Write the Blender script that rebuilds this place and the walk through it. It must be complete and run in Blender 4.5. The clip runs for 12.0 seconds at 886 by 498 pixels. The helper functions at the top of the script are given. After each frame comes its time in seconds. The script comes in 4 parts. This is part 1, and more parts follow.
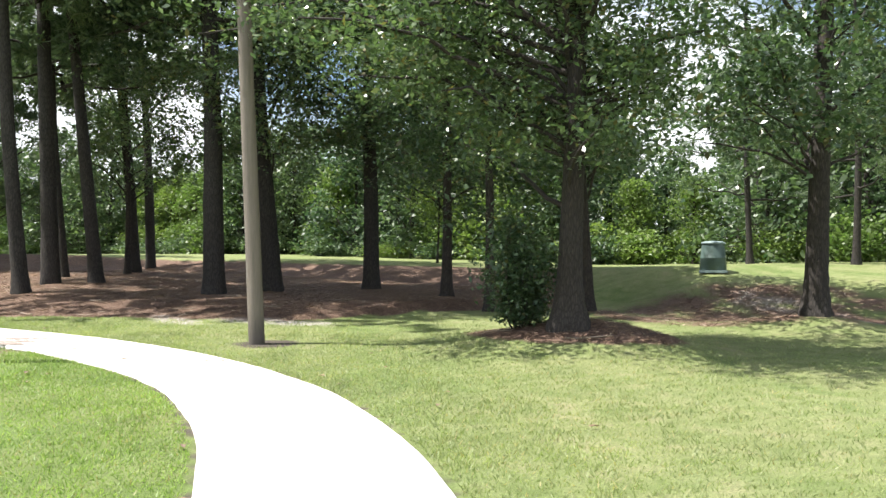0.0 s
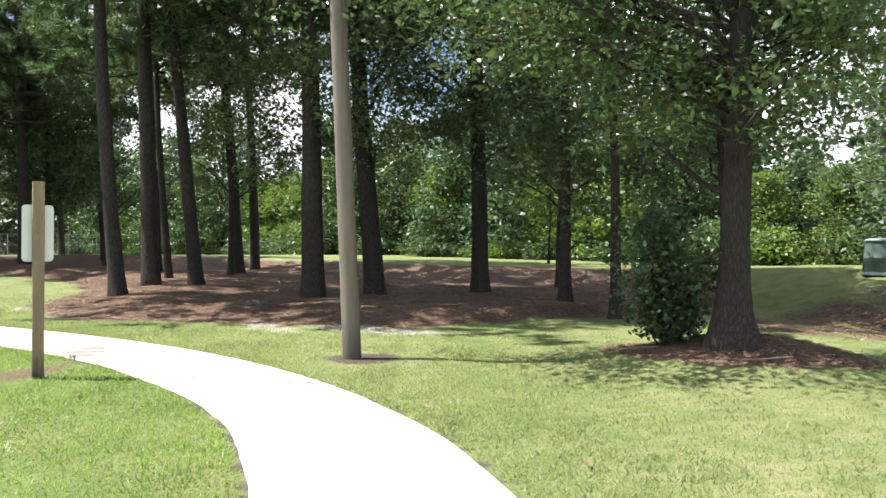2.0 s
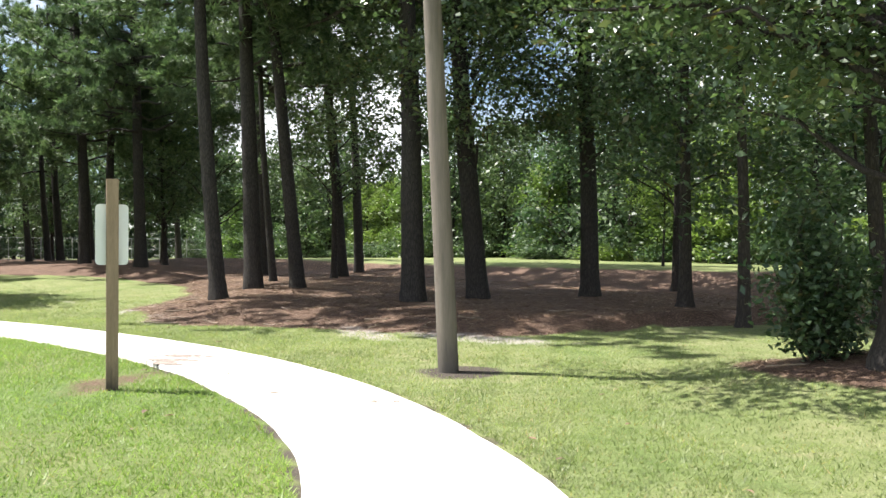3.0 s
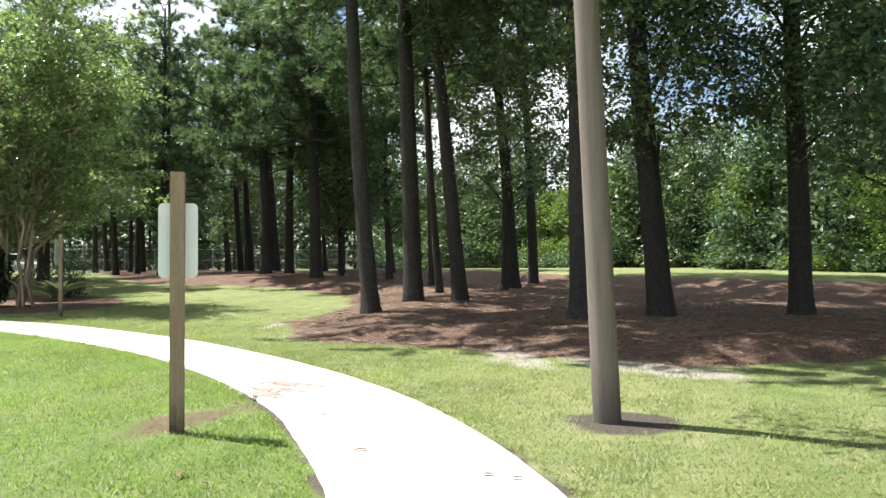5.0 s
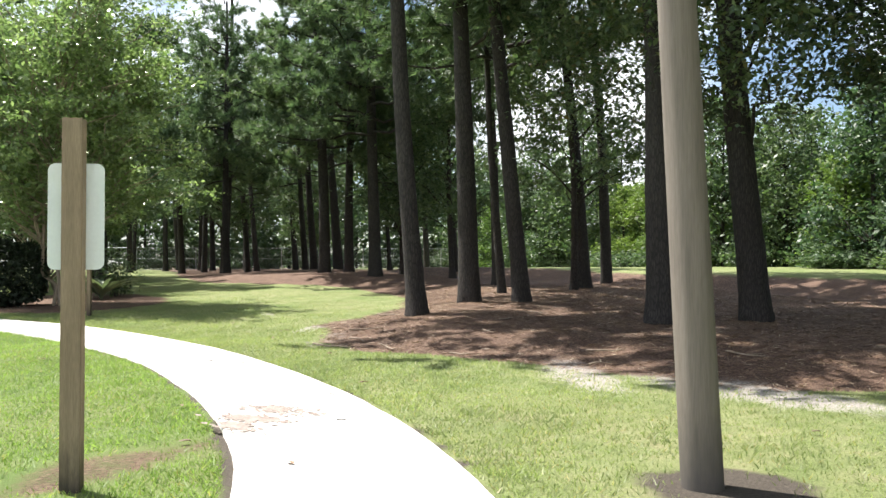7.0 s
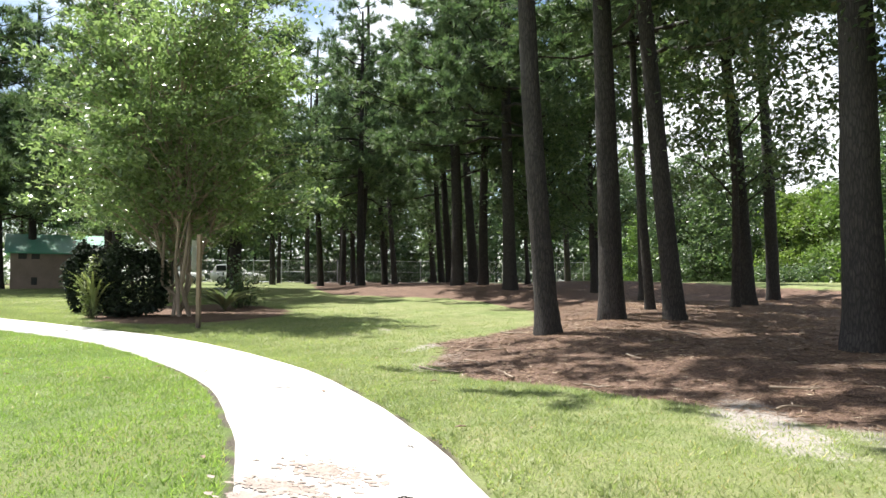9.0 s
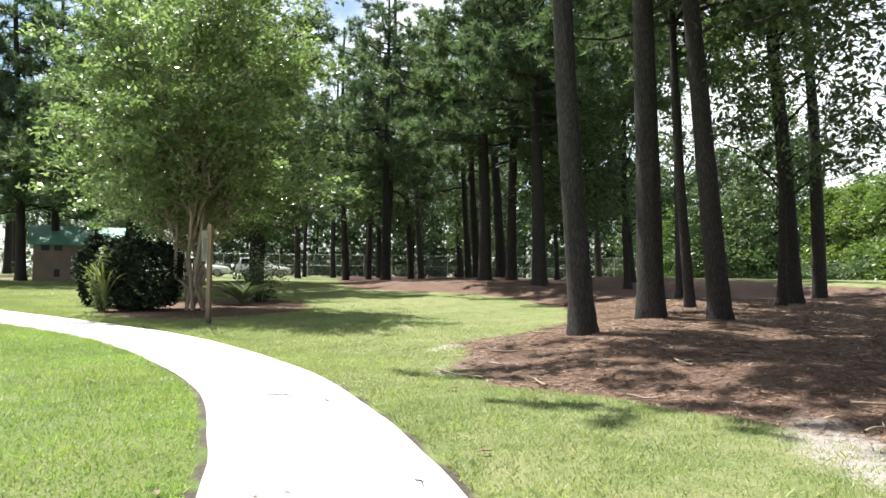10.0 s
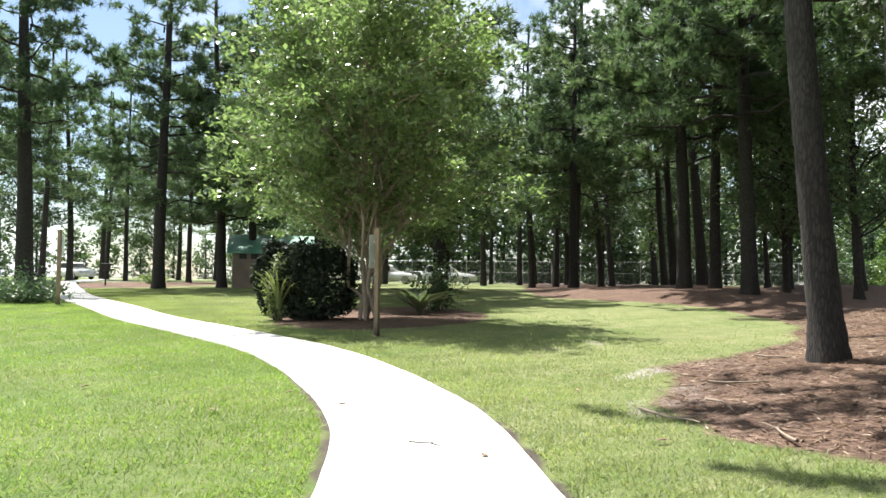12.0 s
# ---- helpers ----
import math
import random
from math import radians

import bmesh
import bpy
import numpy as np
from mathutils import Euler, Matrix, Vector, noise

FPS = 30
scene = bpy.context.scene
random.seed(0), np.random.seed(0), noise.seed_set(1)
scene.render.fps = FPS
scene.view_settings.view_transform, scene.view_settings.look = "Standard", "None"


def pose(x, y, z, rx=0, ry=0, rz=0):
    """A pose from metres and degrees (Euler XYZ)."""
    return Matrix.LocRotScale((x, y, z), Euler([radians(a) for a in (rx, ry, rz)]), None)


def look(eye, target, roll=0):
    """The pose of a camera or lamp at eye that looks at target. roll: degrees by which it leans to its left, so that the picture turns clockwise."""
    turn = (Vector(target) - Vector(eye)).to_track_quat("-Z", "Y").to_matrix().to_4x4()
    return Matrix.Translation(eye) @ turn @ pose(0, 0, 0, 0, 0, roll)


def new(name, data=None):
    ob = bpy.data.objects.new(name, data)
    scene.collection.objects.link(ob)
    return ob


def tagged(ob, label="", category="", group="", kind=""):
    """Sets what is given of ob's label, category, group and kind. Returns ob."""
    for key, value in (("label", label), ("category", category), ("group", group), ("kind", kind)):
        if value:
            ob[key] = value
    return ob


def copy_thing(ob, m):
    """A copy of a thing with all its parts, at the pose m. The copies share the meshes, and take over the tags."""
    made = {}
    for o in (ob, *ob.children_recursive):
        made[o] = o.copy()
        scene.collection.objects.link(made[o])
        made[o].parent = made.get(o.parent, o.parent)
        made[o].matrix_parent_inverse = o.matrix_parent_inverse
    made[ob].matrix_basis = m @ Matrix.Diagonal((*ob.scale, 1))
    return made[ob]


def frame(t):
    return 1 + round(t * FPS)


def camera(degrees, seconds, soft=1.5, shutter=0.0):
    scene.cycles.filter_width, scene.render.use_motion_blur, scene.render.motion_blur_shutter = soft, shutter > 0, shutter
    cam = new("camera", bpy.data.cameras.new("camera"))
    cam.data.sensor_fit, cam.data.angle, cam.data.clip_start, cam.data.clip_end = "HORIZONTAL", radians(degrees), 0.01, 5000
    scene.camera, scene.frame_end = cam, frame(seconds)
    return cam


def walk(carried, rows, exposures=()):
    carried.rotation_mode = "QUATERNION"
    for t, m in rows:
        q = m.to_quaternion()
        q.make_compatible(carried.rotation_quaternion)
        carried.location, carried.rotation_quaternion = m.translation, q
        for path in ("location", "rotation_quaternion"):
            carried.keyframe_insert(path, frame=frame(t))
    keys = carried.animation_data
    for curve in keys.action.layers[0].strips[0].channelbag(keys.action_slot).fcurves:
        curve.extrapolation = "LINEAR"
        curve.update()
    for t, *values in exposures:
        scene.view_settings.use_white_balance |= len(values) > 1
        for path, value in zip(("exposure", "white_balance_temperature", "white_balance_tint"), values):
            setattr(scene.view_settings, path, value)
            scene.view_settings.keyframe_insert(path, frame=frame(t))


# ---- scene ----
cam = camera(58.4, 12.0)
PATH = [
    (0, (0.078, 0.62, 1.525), (-1.155, 2.195, 1.535), 0.2),
    (0.5, (-0.266, 0.965, 1.523), (-1.543, 2.504, 1.527), 0.1),
    (1, (-0.669, 1.369, 1.545), (-1.935, 2.917, 1.558), 0.2),
    (1.5, (-1.076, 1.725, 1.553), (-2.402, 3.222, 1.559), 0.1),
    (2, (-1.5, 2.099, 1.501), (-2.928, 3.499, 1.512), 0.1),
    (2.5, (-1.917, 2.523, 1.506), (-3.456, 3.801, 1.519), -0.2),
    (3, (-2.344, 2.93, 1.486), (-3.947, 4.127, 1.504), -0.1),
    (3.5, (-2.752, 3.338, 1.493), (-4.442, 4.408, 1.513), -0.2),
    (3.7, (-2.932, 3.505, 1.467), (-4.629, 4.563, 1.501), -0.2),
    (5.3, (-4.355, 4.823, 1.488), (-6.201, 5.59, 1.531), -0.2),
    (5.5, (-4.552, 4.957, 1.467), (-6.394, 5.736, 1.503), 0.0),
    (6, (-5.045, 5.303, 1.441), (-6.889, 6.075, 1.483), 0.0),
    (6.5, (-5.587, 5.615, 1.411), (-7.459, 6.317, 1.454), 0.0),
    (7, (-6.085, 5.898, 1.409), (-7.987, 6.515, 1.454), -0.1),
    (7.5, (-6.603, 6.182, 1.436), (-8.547, 6.647, 1.485), 0.1),
    (7.7, (-6.812, 6.281, 1.404), (-8.761, 6.726, 1.465), 0.2),
    (9.3, (-8.762, 6.865, 1.318), (-10.747, 7.106, 1.388), 0.3),
    (9.5, (-9.004, 6.901, 1.325), (-10.99, 7.135, 1.385), 0.3),
    (10, (-9.615, 7.019, 1.301), (-11.604, 7.215, 1.37), 0.7),
    (10.5, (-10.218, 7.08, 1.306), (-12.215, 7.16, 1.371), 0.6),
    (11, (-10.773, 7.133, 1.314), (-12.772, 7.11, 1.382), 0.4),
    (11.5, (-11.311, 7.182, 1.338), (-13.307, 7.09, 1.409), 0.4),
    (12, (-11.767, 7.155, 1.325), (-13.747, 6.878, 1.406), 0.7),
]
walk(cam, [(t, look(eye, target, roll)) for t, eye, target, roll in PATH])

# ---- world, sun ----
SUN_AZ, SUN_EL = math.atan2(-0.65, -0.76), radians(63)
world = bpy.data.worlds.new("sky")
scene.world = world
world.use_nodes = True
wn = world.node_tree
sky = wn.nodes.new("ShaderNodeTexSky")
sky.sky_type, sky.sun_disc = "NISHITA", False
sky.sun_elevation, sky.sun_rotation = SUN_EL, radians(90) - SUN_AZ
sky.air_density, sky.dust_density, sky.ozone_density = 1.0, 0.6, 1.0
# white summer cloud over the blue
coord = wn.nodes.new("ShaderNodeTexCoord")
puff = wn.nodes.new("ShaderNodeTexNoise")
puff.inputs["Scale"].default_value, puff.inputs["Detail"].default_value = 3.2, 7.0
ramp = wn.nodes.new("ShaderNodeValToRGB")
ramp.color_ramp.elements[0].position, ramp.color_ramp.elements[1].position = 0.43, 0.59
blend = wn.nodes.new("ShaderNodeMixRGB")
blend.inputs[2].default_value = (9.5, 9.8, 10.2, 1)
wn.links.new(coord.outputs["Generated"], puff.inputs["Vector"])
wn.links.new(puff.outputs["Fac"], ramp.inputs["Fac"])
wn.links.new(ramp.outputs["Color"], blend.inputs[0])
wn.links.new(sky.outputs["Color"], blend.inputs[1])
wn.links.new(blend.outputs["Color"], wn.nodes["Background"].inputs["Color"])
wn.nodes["Background"].inputs["Strength"].default_value = 0.072

sun = new("sun", bpy.data.lights.new("sun", "SUN"))
sun.data.energy, sun.data.angle, sun.data.color = 5.0, radians(0.53), (1.0, 0.965, 0.9)
sun.matrix_world = look((math.cos(SUN_AZ) * 40, math.sin(SUN_AZ) * 40, 40 * math.tan(SUN_EL)), (0, 0, 0))
scene.view_settings.exposure = 1.3


# ---- materials ----
def nodes_of(name):
    m = bpy.data.materials.new(name)
    m.use_nodes = True
    t = m.node_tree
    return m, t, t.nodes["Principled BSDF"]


def noise_node(t, scale, detail=6.0, rough=0.6, vec=None, stretch=None, obj=True):
    n = t.nodes.new("ShaderNodeTexNoise")
    n.inputs["Scale"].default_value, n.inputs["Detail"].default_value, n.inputs["Roughness"].default_value = scale, detail, rough
    c = t.nodes.new("ShaderNodeTexCoord")
    src = c.outputs["Object"] if vec is None else vec
    if stretch:
        mp = t.nodes.new("ShaderNodeMapping")
        mp.inputs["Scale"].default_value = stretch
        t.links.new(src, mp.inputs["Vector"])
        src = mp.outputs["Vector"]
    t.links.new(src, n.inputs["Vector"])
    return n


def ramp_node(t, fac, stops):
    r = t.nodes.new("ShaderNodeValToRGB")
    e = r.color_ramp.elements
    e[0].position, e[0].color = stops[0][0], (*stops[0][1], 1)
    e[1].position, e[1].color = stops[-1][0], (*stops[-1][1], 1)
    for p, c in stops[1:-1]:
        k = e.new(p)
        k.color = (*c, 1)
    t.links.new(fac, r.inputs["Fac"])
    return r.outputs["Color"]


def mix_node(t, fac, a, b, mode="MIX"):
    n = t.nodes.new("ShaderNodeMixRGB")
    n.blend_type = mode
    for k, v in enumerate((fac, a, b)):
        if isinstance(v, (int, float)):
            n.inputs[k].default_value = v
        elif isinstance(v, tuple):
            n.inputs[k].default_value = (*v, 1)
        else:
            t.links.new(v, n.inputs[k])
    return n.outputs["Color"]


def bump_node(t, bsdf, height, strength, distance=0.02):
    b = t.nodes.new("ShaderNodeBump")
    b.inputs["Strength"].default_value, b.inputs["Distance"].default_value = strength, distance
    t.links.new(height, b.inputs["Height"])
    t.links.new(b.outputs["Normal"], bsdf.inputs["Normal"])


def surface(name, stops, scale, rough=0.8, fine=None, bump=0.4, dist=0.01, stretch=None, metal=0.0, grain=0.5):
    """Two scales of noise colour one surface, and the finer one gives relief."""
    m, t, b = nodes_of(name)
    big = noise_node(t, scale, stretch=stretch)
    small = noise_node(t, fine or scale * 12, stretch=stretch)
    c = ramp_node(t, big.outputs["Fac"], stops)
    c = mix_node(t, grain, c, ramp_node(t, small.outputs["Fac"], [(0.3, (0.55,) * 3), (0.7, (1.3,) * 3)]), "MULTIPLY")
    t.links.new(c, b.inputs["Base Color"])
    b.inputs["Roughness"].default_value, b.inputs["Metallic"].default_value = rough, metal
    bump_node(t, b, small.outputs["Fac"], bump, dist)
    return m


def leaf_material(name, lo, hi, through_light=0.35, rough=0.45, accent=None):
    m, t, b = nodes_of(name)
    geo = t.nodes.new("ShaderNodeNewGeometry")
    info = t.nodes.new("ShaderNodeObjectInfo")
    stops = [(0.0, lo), (0.92, hi)] + ([(0.97, accent)] if accent else [])
    c = ramp_node(t, geo.outputs["Random Per Island"], stops)
    tint = ramp_node(t, info.outputs["Random"], [(0.0, (0.8, 0.88, 0.92)), (1.0, (1.15, 1.1, 1.0))])
    c = mix_node(t, 1.0, c, tint, "MULTIPLY")
    big = noise_node(t, 0.6, 3.0)
    c = mix_node(t, 0.6, c, ramp_node(t, big.outputs["Fac"], [(0.35, (0.7,) * 3), (0.65, (1.3, 1.25, 1.1))]), "MULTIPLY")
    t.links.new(c, b.inputs["Base Color"])
    b.inputs["Roughness"].default_value = rough
    tr = t.nodes.new("ShaderNodeBsdfTranslucent")
    t.links.new(mix_node(t, 1.0, c, (1.2, 1.4, 0.85), "MULTIPLY"), tr.inputs["Color"])
    mx = t.nodes.new("ShaderNodeMixShader")
    mx.inputs[0].default_value = through_light
    t.links.new(b.outputs[0], mx.inputs[1])
    t.links.new(tr.outputs[0], mx.inputs[2])
    t.links.new(mx.outputs[0], t.nodes["Material Output"].inputs["Surface"])
    return m


def bark_material(name, dark, light, red):
    m, t, b = nodes_of(name)
    c = t.nodes.new("ShaderNodeTexCoord")
    mp = t.nodes.new("ShaderNodeMapping")
    mp.inputs["Scale"].default_value = (17, 17, 3.2)
    t.links.new(c.outputs["Object"], mp.inputs["Vector"])
    warp = noise_node(t, 3.0, 4, vec=mp.outputs["Vector"])
    add = mix_node(t, 0.25, mp.outputs["Vector"], warp.outputs["Color"], "ADD")
    v = t.nodes.new("ShaderNodeTexVoronoi")
    v.feature = "DISTANCE_TO_EDGE"
    v.inputs["Scale"].default_value = 1.6
    t.links.new(add, v.inputs["Vector"])
    plate = ramp_node(t, v.outputs["Distance"], [(0.0, (0, 0, 0)), (0.22, (1, 1, 1))])
    tone = noise_node(t, 2.2, 8, vec=mp.outputs["Vector"])
    patch = noise_node(t, 0.7, 4)
    base = ramp_node(t, tone.outputs["Fac"], [(0.3, dark), (0.52, light), (0.72, red)])
    base = mix_node(t, ramp_node(t, patch.outputs["Fac"], [(0.4, (0, 0, 0)), (0.7, (0.5,) * 3)]), base, (0.068, 0.062, 0.058))
    col = mix_node(t, plate, tuple(0.85 * x for x in dark), base)
    t.links.new(col, b.inputs["Base Color"])
    b.inputs["Roughness"].default_value = 0.9
    h = mix_node(t, 0.4, plate, tone.outputs["Fac"])
    bump_node(t, b, h, 0.55, 0.018)
    return m


def ground_material():
    m, t, b = nodes_of("lawn_and_litter")
    def attr(name):
        a = t.nodes.new("ShaderNodeAttribute")
        a.attribute_name = name
        return a.outputs["Fac"]
    big, mid, fine = noise_node(t, 0.35, 5), noise_node(t, 2.3, 6), noise_node(t, 45, 5)
    blade = noise_node(t, 160, 3)
    grass = ramp_node(t, mid.outputs["Fac"], [(0.28, (0.078, 0.125, 0.032)), (0.5, (0.12, 0.172, 0.05)), (0.72, (0.175, 0.212, 0.082))])
    grass = mix_node(t, ramp_node(t, big.outputs["Fac"], [(0.42, (0, 0, 0)), (0.68, (0.7,) * 3)]), grass, (0.19, 0.195, 0.085))
    grass = mix_node(t, attr("dry"), grass, ramp_node(t, mid.outputs["Fac"], [(0.3, (0.15, 0.185, 0.065)), (0.55, (0.24, 0.25, 0.12)), (0.75, (0.3, 0.26, 0.16))]))
    grass = mix_node(t, 0.7, grass, ramp_node(t, fine.outputs["Fac"], [(0.3, (0.5,) * 3), (0.7, (1.4,) * 3)]), "MULTIPLY")
    needle = noise_node(t, 60, 6, 0.75, stretch=(1, 0.35, 1))
    straw = ramp_node(t, needle.outputs["Fac"], [(0.3, (0.036, 0.024, 0.019)), (0.5, (0.12, 0.077, 0.057)), (0.68, (0.34, 0.24, 0.185))])
    straw = mix_node(t, 0.6, straw, ramp_node(t, mid.outputs["Fac"], [(0.3, (0.55, 0.5, 0.5)), (0.7, (1.3, 1.25, 1.2))]), "MULTIPLY")
    sand = ramp_node(t, fine.outputs["Fac"], [(0.3, (0.2, 0.18, 0.16)), (0.7, (0.45, 0.415, 0.38))])
    soil = ramp_node(t, fine.outputs["Fac"], [(0.3, (0.04, 0.034, 0.028)), (0.7, (0.12, 0.1, 0.082))])
    def mask(name, lo=0.35, hi=0.65):
        s = t.nodes.new("ShaderNodeMath")
        s.operation = "ADD"
        w = t.nodes.new("ShaderNodeMath")
        w.operation, w.inputs[1].default_value = "MULTIPLY_ADD", 0.5
        w.inputs[2].default_value = -0.25
        n = t.nodes.new("ShaderNodeMixRGB")
        n.inputs[0].default_value = 0.5
        t.links.new(mid.outputs["Fac"], n.inputs[1])
        t.links.new(fine.outputs["Fac"], n.inputs[2])
        t.links.new(n.outputs[0], w.inputs[0])
        w.inputs[1].default_value, w.inputs[2].default_value = 1.6, -0.8
        t.links.new(attr(name), s.inputs[0])
        t.links.new(w.outputs[0], s.inputs[1])
        return ramp_node(t, s.outputs[0], [(lo, (0, 0, 0)), (hi, (1, 1, 1))])
    c = mix_node(t, mask("straw"), grass, straw)
    c = mix_node(t, mask("sand"), c, sand)
    c = mix_node(t, mask("soil"), c, soil)
    t.links.new(c, b.inputs["Base Color"])
    b.inputs["Roughness"].default_value = 0.9
    b.inputs["Specular IOR Level"].default_value = 0.2
    h = mix_node(t, 0.5, fine.outputs["Fac"], blade.outputs["Fac"])
    bump_node(t, b, h, 0.8, 0.03)
    return m


M_GROUND = ground_material()
M_CONCRETE = surface("pale_concrete", [(0.3, (0.62, 0.6, 0.56)), (0.7, (0.72, 0.7, 0.66))], 1.1, 0.85, 60, 0.25, 0.003)
M_POLE = surface("weathered_pole_wood", [(0.3, (0.12, 0.1, 0.084)), (0.7, (0.195, 0.165, 0.14))], 3.0, 0.8, 24, 0.35, 0.004, (6, 6, 0.3), grain=0.3)
M_POST = surface("treated_post_wood", [(0.3, (0.19, 0.14, 0.088)), (0.7, (0.29, 0.22, 0.145))], 3.0, 0.8, 26, 0.5, 0.003, (6, 6, 0.5))
def stain_foot(m, top, dark):
    """Damp, soil-stained wood below a ragged line near the ground."""
    t = m.node_tree
    b = t.nodes["Principled BSDF"]
    c = t.nodes.new("ShaderNodeTexCoord")
    sp = t.nodes.new("ShaderNodeSeparateXYZ")
    t.links.new(c.outputs["Object"], sp.inputs[0])
    n = noise_node(t, 9.0, 4, stretch=(3, 3, 0.6))
    ad = t.nodes.new("ShaderNodeMath")
    ad.operation, ad.inputs[1].default_value = "MULTIPLY_ADD", 0.5
    t.links.new(n.outputs["Fac"], ad.inputs[0])
    t.links.new(sp.outputs["Z"], ad.inputs[2])
    old = b.inputs["Base Color"].links[0].from_socket
    f = ramp_node(t, ad.outputs[0], [(0.25, (1, 1, 1)), (0.25 + top, (0, 0, 0))])
    t.links.new(mix_node(t, f, old, dark), b.inputs["Base Color"])


stain_foot(M_POST, 0.35, (0.05, 0.038, 0.03))
stain_foot(M_POLE, 0.5, (0.085, 0.075, 0.066))
M_SIGN = surface("sign_metal_back", [(0.3, (0.62, 0.66, 0.64)), (0.7, (0.7, 0.74, 0.72))], 2.0, 0.45, 50, 0.02, 0.001, grain=0.08)
M_PINEBARK = bark_material("pine_bark", (0.017, 0.0145, 0.0135), (0.038, 0.031, 0.0275), (0.066, 0.05, 0.042))
M_OAKBARK = bark_material("oak_bark", (0.02, 0.016, 0.014), (0.042, 0.032, 0.027), (0.068, 0.05, 0.041))
M_SMOOTH = surface("smooth_bark", [(0.3, (0.2, 0.15, 0.11)), (0.7, (0.34, 0.27, 0.2))], 3.0, 0.7, 20, 0.3, 0.004, (4, 4, 0.8))
M_NEEDLE = leaf_material("pine_needles", (0.055, 0.095, 0.057), (0.15, 0.2, 0.12), 0.38, 0.5)
M_OAKLEAF = leaf_material("oak_leaves", (0.038, 0.073, 0.036), (0.118, 0.168, 0.09), 0.33, 0.3, (0.13, 0.12, 0.05))
M_WOODLEAF = leaf_material("woodland_leaves", (0.042, 0.08, 0.044), (0.132, 0.18, 0.1), 0.38, 0.45)
M_LIGHTLEAF = leaf_material("sunlit_understory_leaves", (0.09, 0.15, 0.035), (0.19, 0.25, 0.08), 0.4, 0.45)
M_MYRTLE = leaf_material("small_tree_leaves", (0.1, 0.155, 0.07), (0.25, 0.305, 0.168), 0.46, 0.28)
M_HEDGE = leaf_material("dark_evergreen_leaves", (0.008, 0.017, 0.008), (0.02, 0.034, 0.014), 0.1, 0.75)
M_BLADE = leaf_material("grass_blades", (0.16, 0.24, 0.066), (0.27, 0.345, 0.125), 0.5, 0.5, (0.33, 0.29, 0.13))
M_DRYBLADE = leaf_material("dry_grass_blades", (0.195, 0.24, 0.1), (0.325, 0.345, 0.19), 0.5, 0.5, (0.4, 0.33, 0.17))
M_LITTER = leaf_material("fallen_straw", (0.09, 0.055, 0.04), (0.26, 0.17, 0.125), 0.1, 0.7, (0.45, 0.37, 0.3))


# ---- mesh helpers ----
def mesh_np(name, verts, faces, mat, smooth=False):
    """verts (n, 3), faces (m, k) as arrays, as one mesh."""
    verts, faces = np.asarray(verts, np.float32), np.asarray(faces, np.int32)
    me = bpy.data.meshes.new(name)
    me.vertices.add(len(verts))
    me.vertices.foreach_set("co", verts.ravel())
    m, k = faces.shape
    me.loops.add(m * k)
    me.loops.foreach_set("vertex_index", faces.ravel())
    me.polygons.add(m)
    me.polygons.foreach_set("loop_start", np.arange(0, m * k, k, dtype=np.int32))
    if smooth:
        me.polygons.foreach_set("use_smooth", np.ones(m, bool))
    me.update(calc_edges=True)
    me.materials.append(mat)
    return me


def part_mesh(name, me, parent=None, label=""):
    ob = new(name, me)
    if parent is not None:
        ob.parent = parent
    return tagged(ob, label)


def part(name, bm, material, parent=None, label="", smooth=False):
    me = bpy.data.meshes.new(name)
    bm.normal_update()
    bm.to_mesh(me)
    bm.free()
    if smooth:
        for p in me.polygons:
            p.use_smooth = True
    me.materials.append(material)
    return part_mesh(name, me, parent, label)


def thing(name, x, y, z, label, category, group="", rz=0.0):
    ob = new(name)
    ob.matrix_basis = pose(x, y, z, 0, 0, rz)
    return tagged(ob, label, category, group)


def box_bm(sx, sy, sz, cx=0, cy=0, cz=0, bevel=0.0):
    bm = bmesh.new()
    bmesh.ops.create_cube(bm, size=1, matrix=Matrix.Translation((cx, cy, cz)) @ Matrix.Diagonal((sx, sy, sz, 1)))
    if bevel:
        bmesh.ops.bevel(bm, geom=bm.edges[:], offset=bevel, segments=2, affect="EDGES")
    return bm


def tube(path, radii, segs, rng=None, rough=0.0, cap=True):
    """Verts and quads of a tapered tube along a path."""
    path, radii = np.asarray(path, float), np.asarray(radii, float)
    d = np.gradient(path, axis=0)
    d /= np.linalg.norm(d, axis=1, keepdims=True) + 1e-9
    ref = np.where(np.abs(d[:, 2:3]) > 0.8, np.array([[1.0, 0, 0]]), np.array([[0, 0, 1.0]]))
    u = np.cross(d, ref)
    u /= np.linalg.norm(u, axis=1, keepdims=True)
    w = np.cross(d, u)
    a = np.linspace(0, 2 * np.pi, segs, endpoint=False)
    r = radii[:, None] * np.ones(segs)
    if rng is not None and rough:
        r = r * (1 + rough * rng.standard_normal(r.shape))
    v = path[:, None] + r[..., None] * (np.cos(a)[None, :, None] * u[:, None] + np.sin(a)[None, :, None] * w[:, None])
    n = len(path)
    i, j = np.meshgrid(np.arange(n - 1), np.arange(segs), indexing="ij")
    k = (j + 1) % segs
    f = np.stack([i * segs + j, i * segs + k, (i + 1) * segs + k, (i + 1) * segs + j], -1).reshape(-1, 4)
    return v.reshape(-1, 3), f


def joined(pieces):
    vs, fs, at = [], [], 0
    for v, f in pieces:
        vs.append(v)
        fs.append(f + at)
        at += len(v)
    return np.concatenate(vs), np.concatenate(fs)


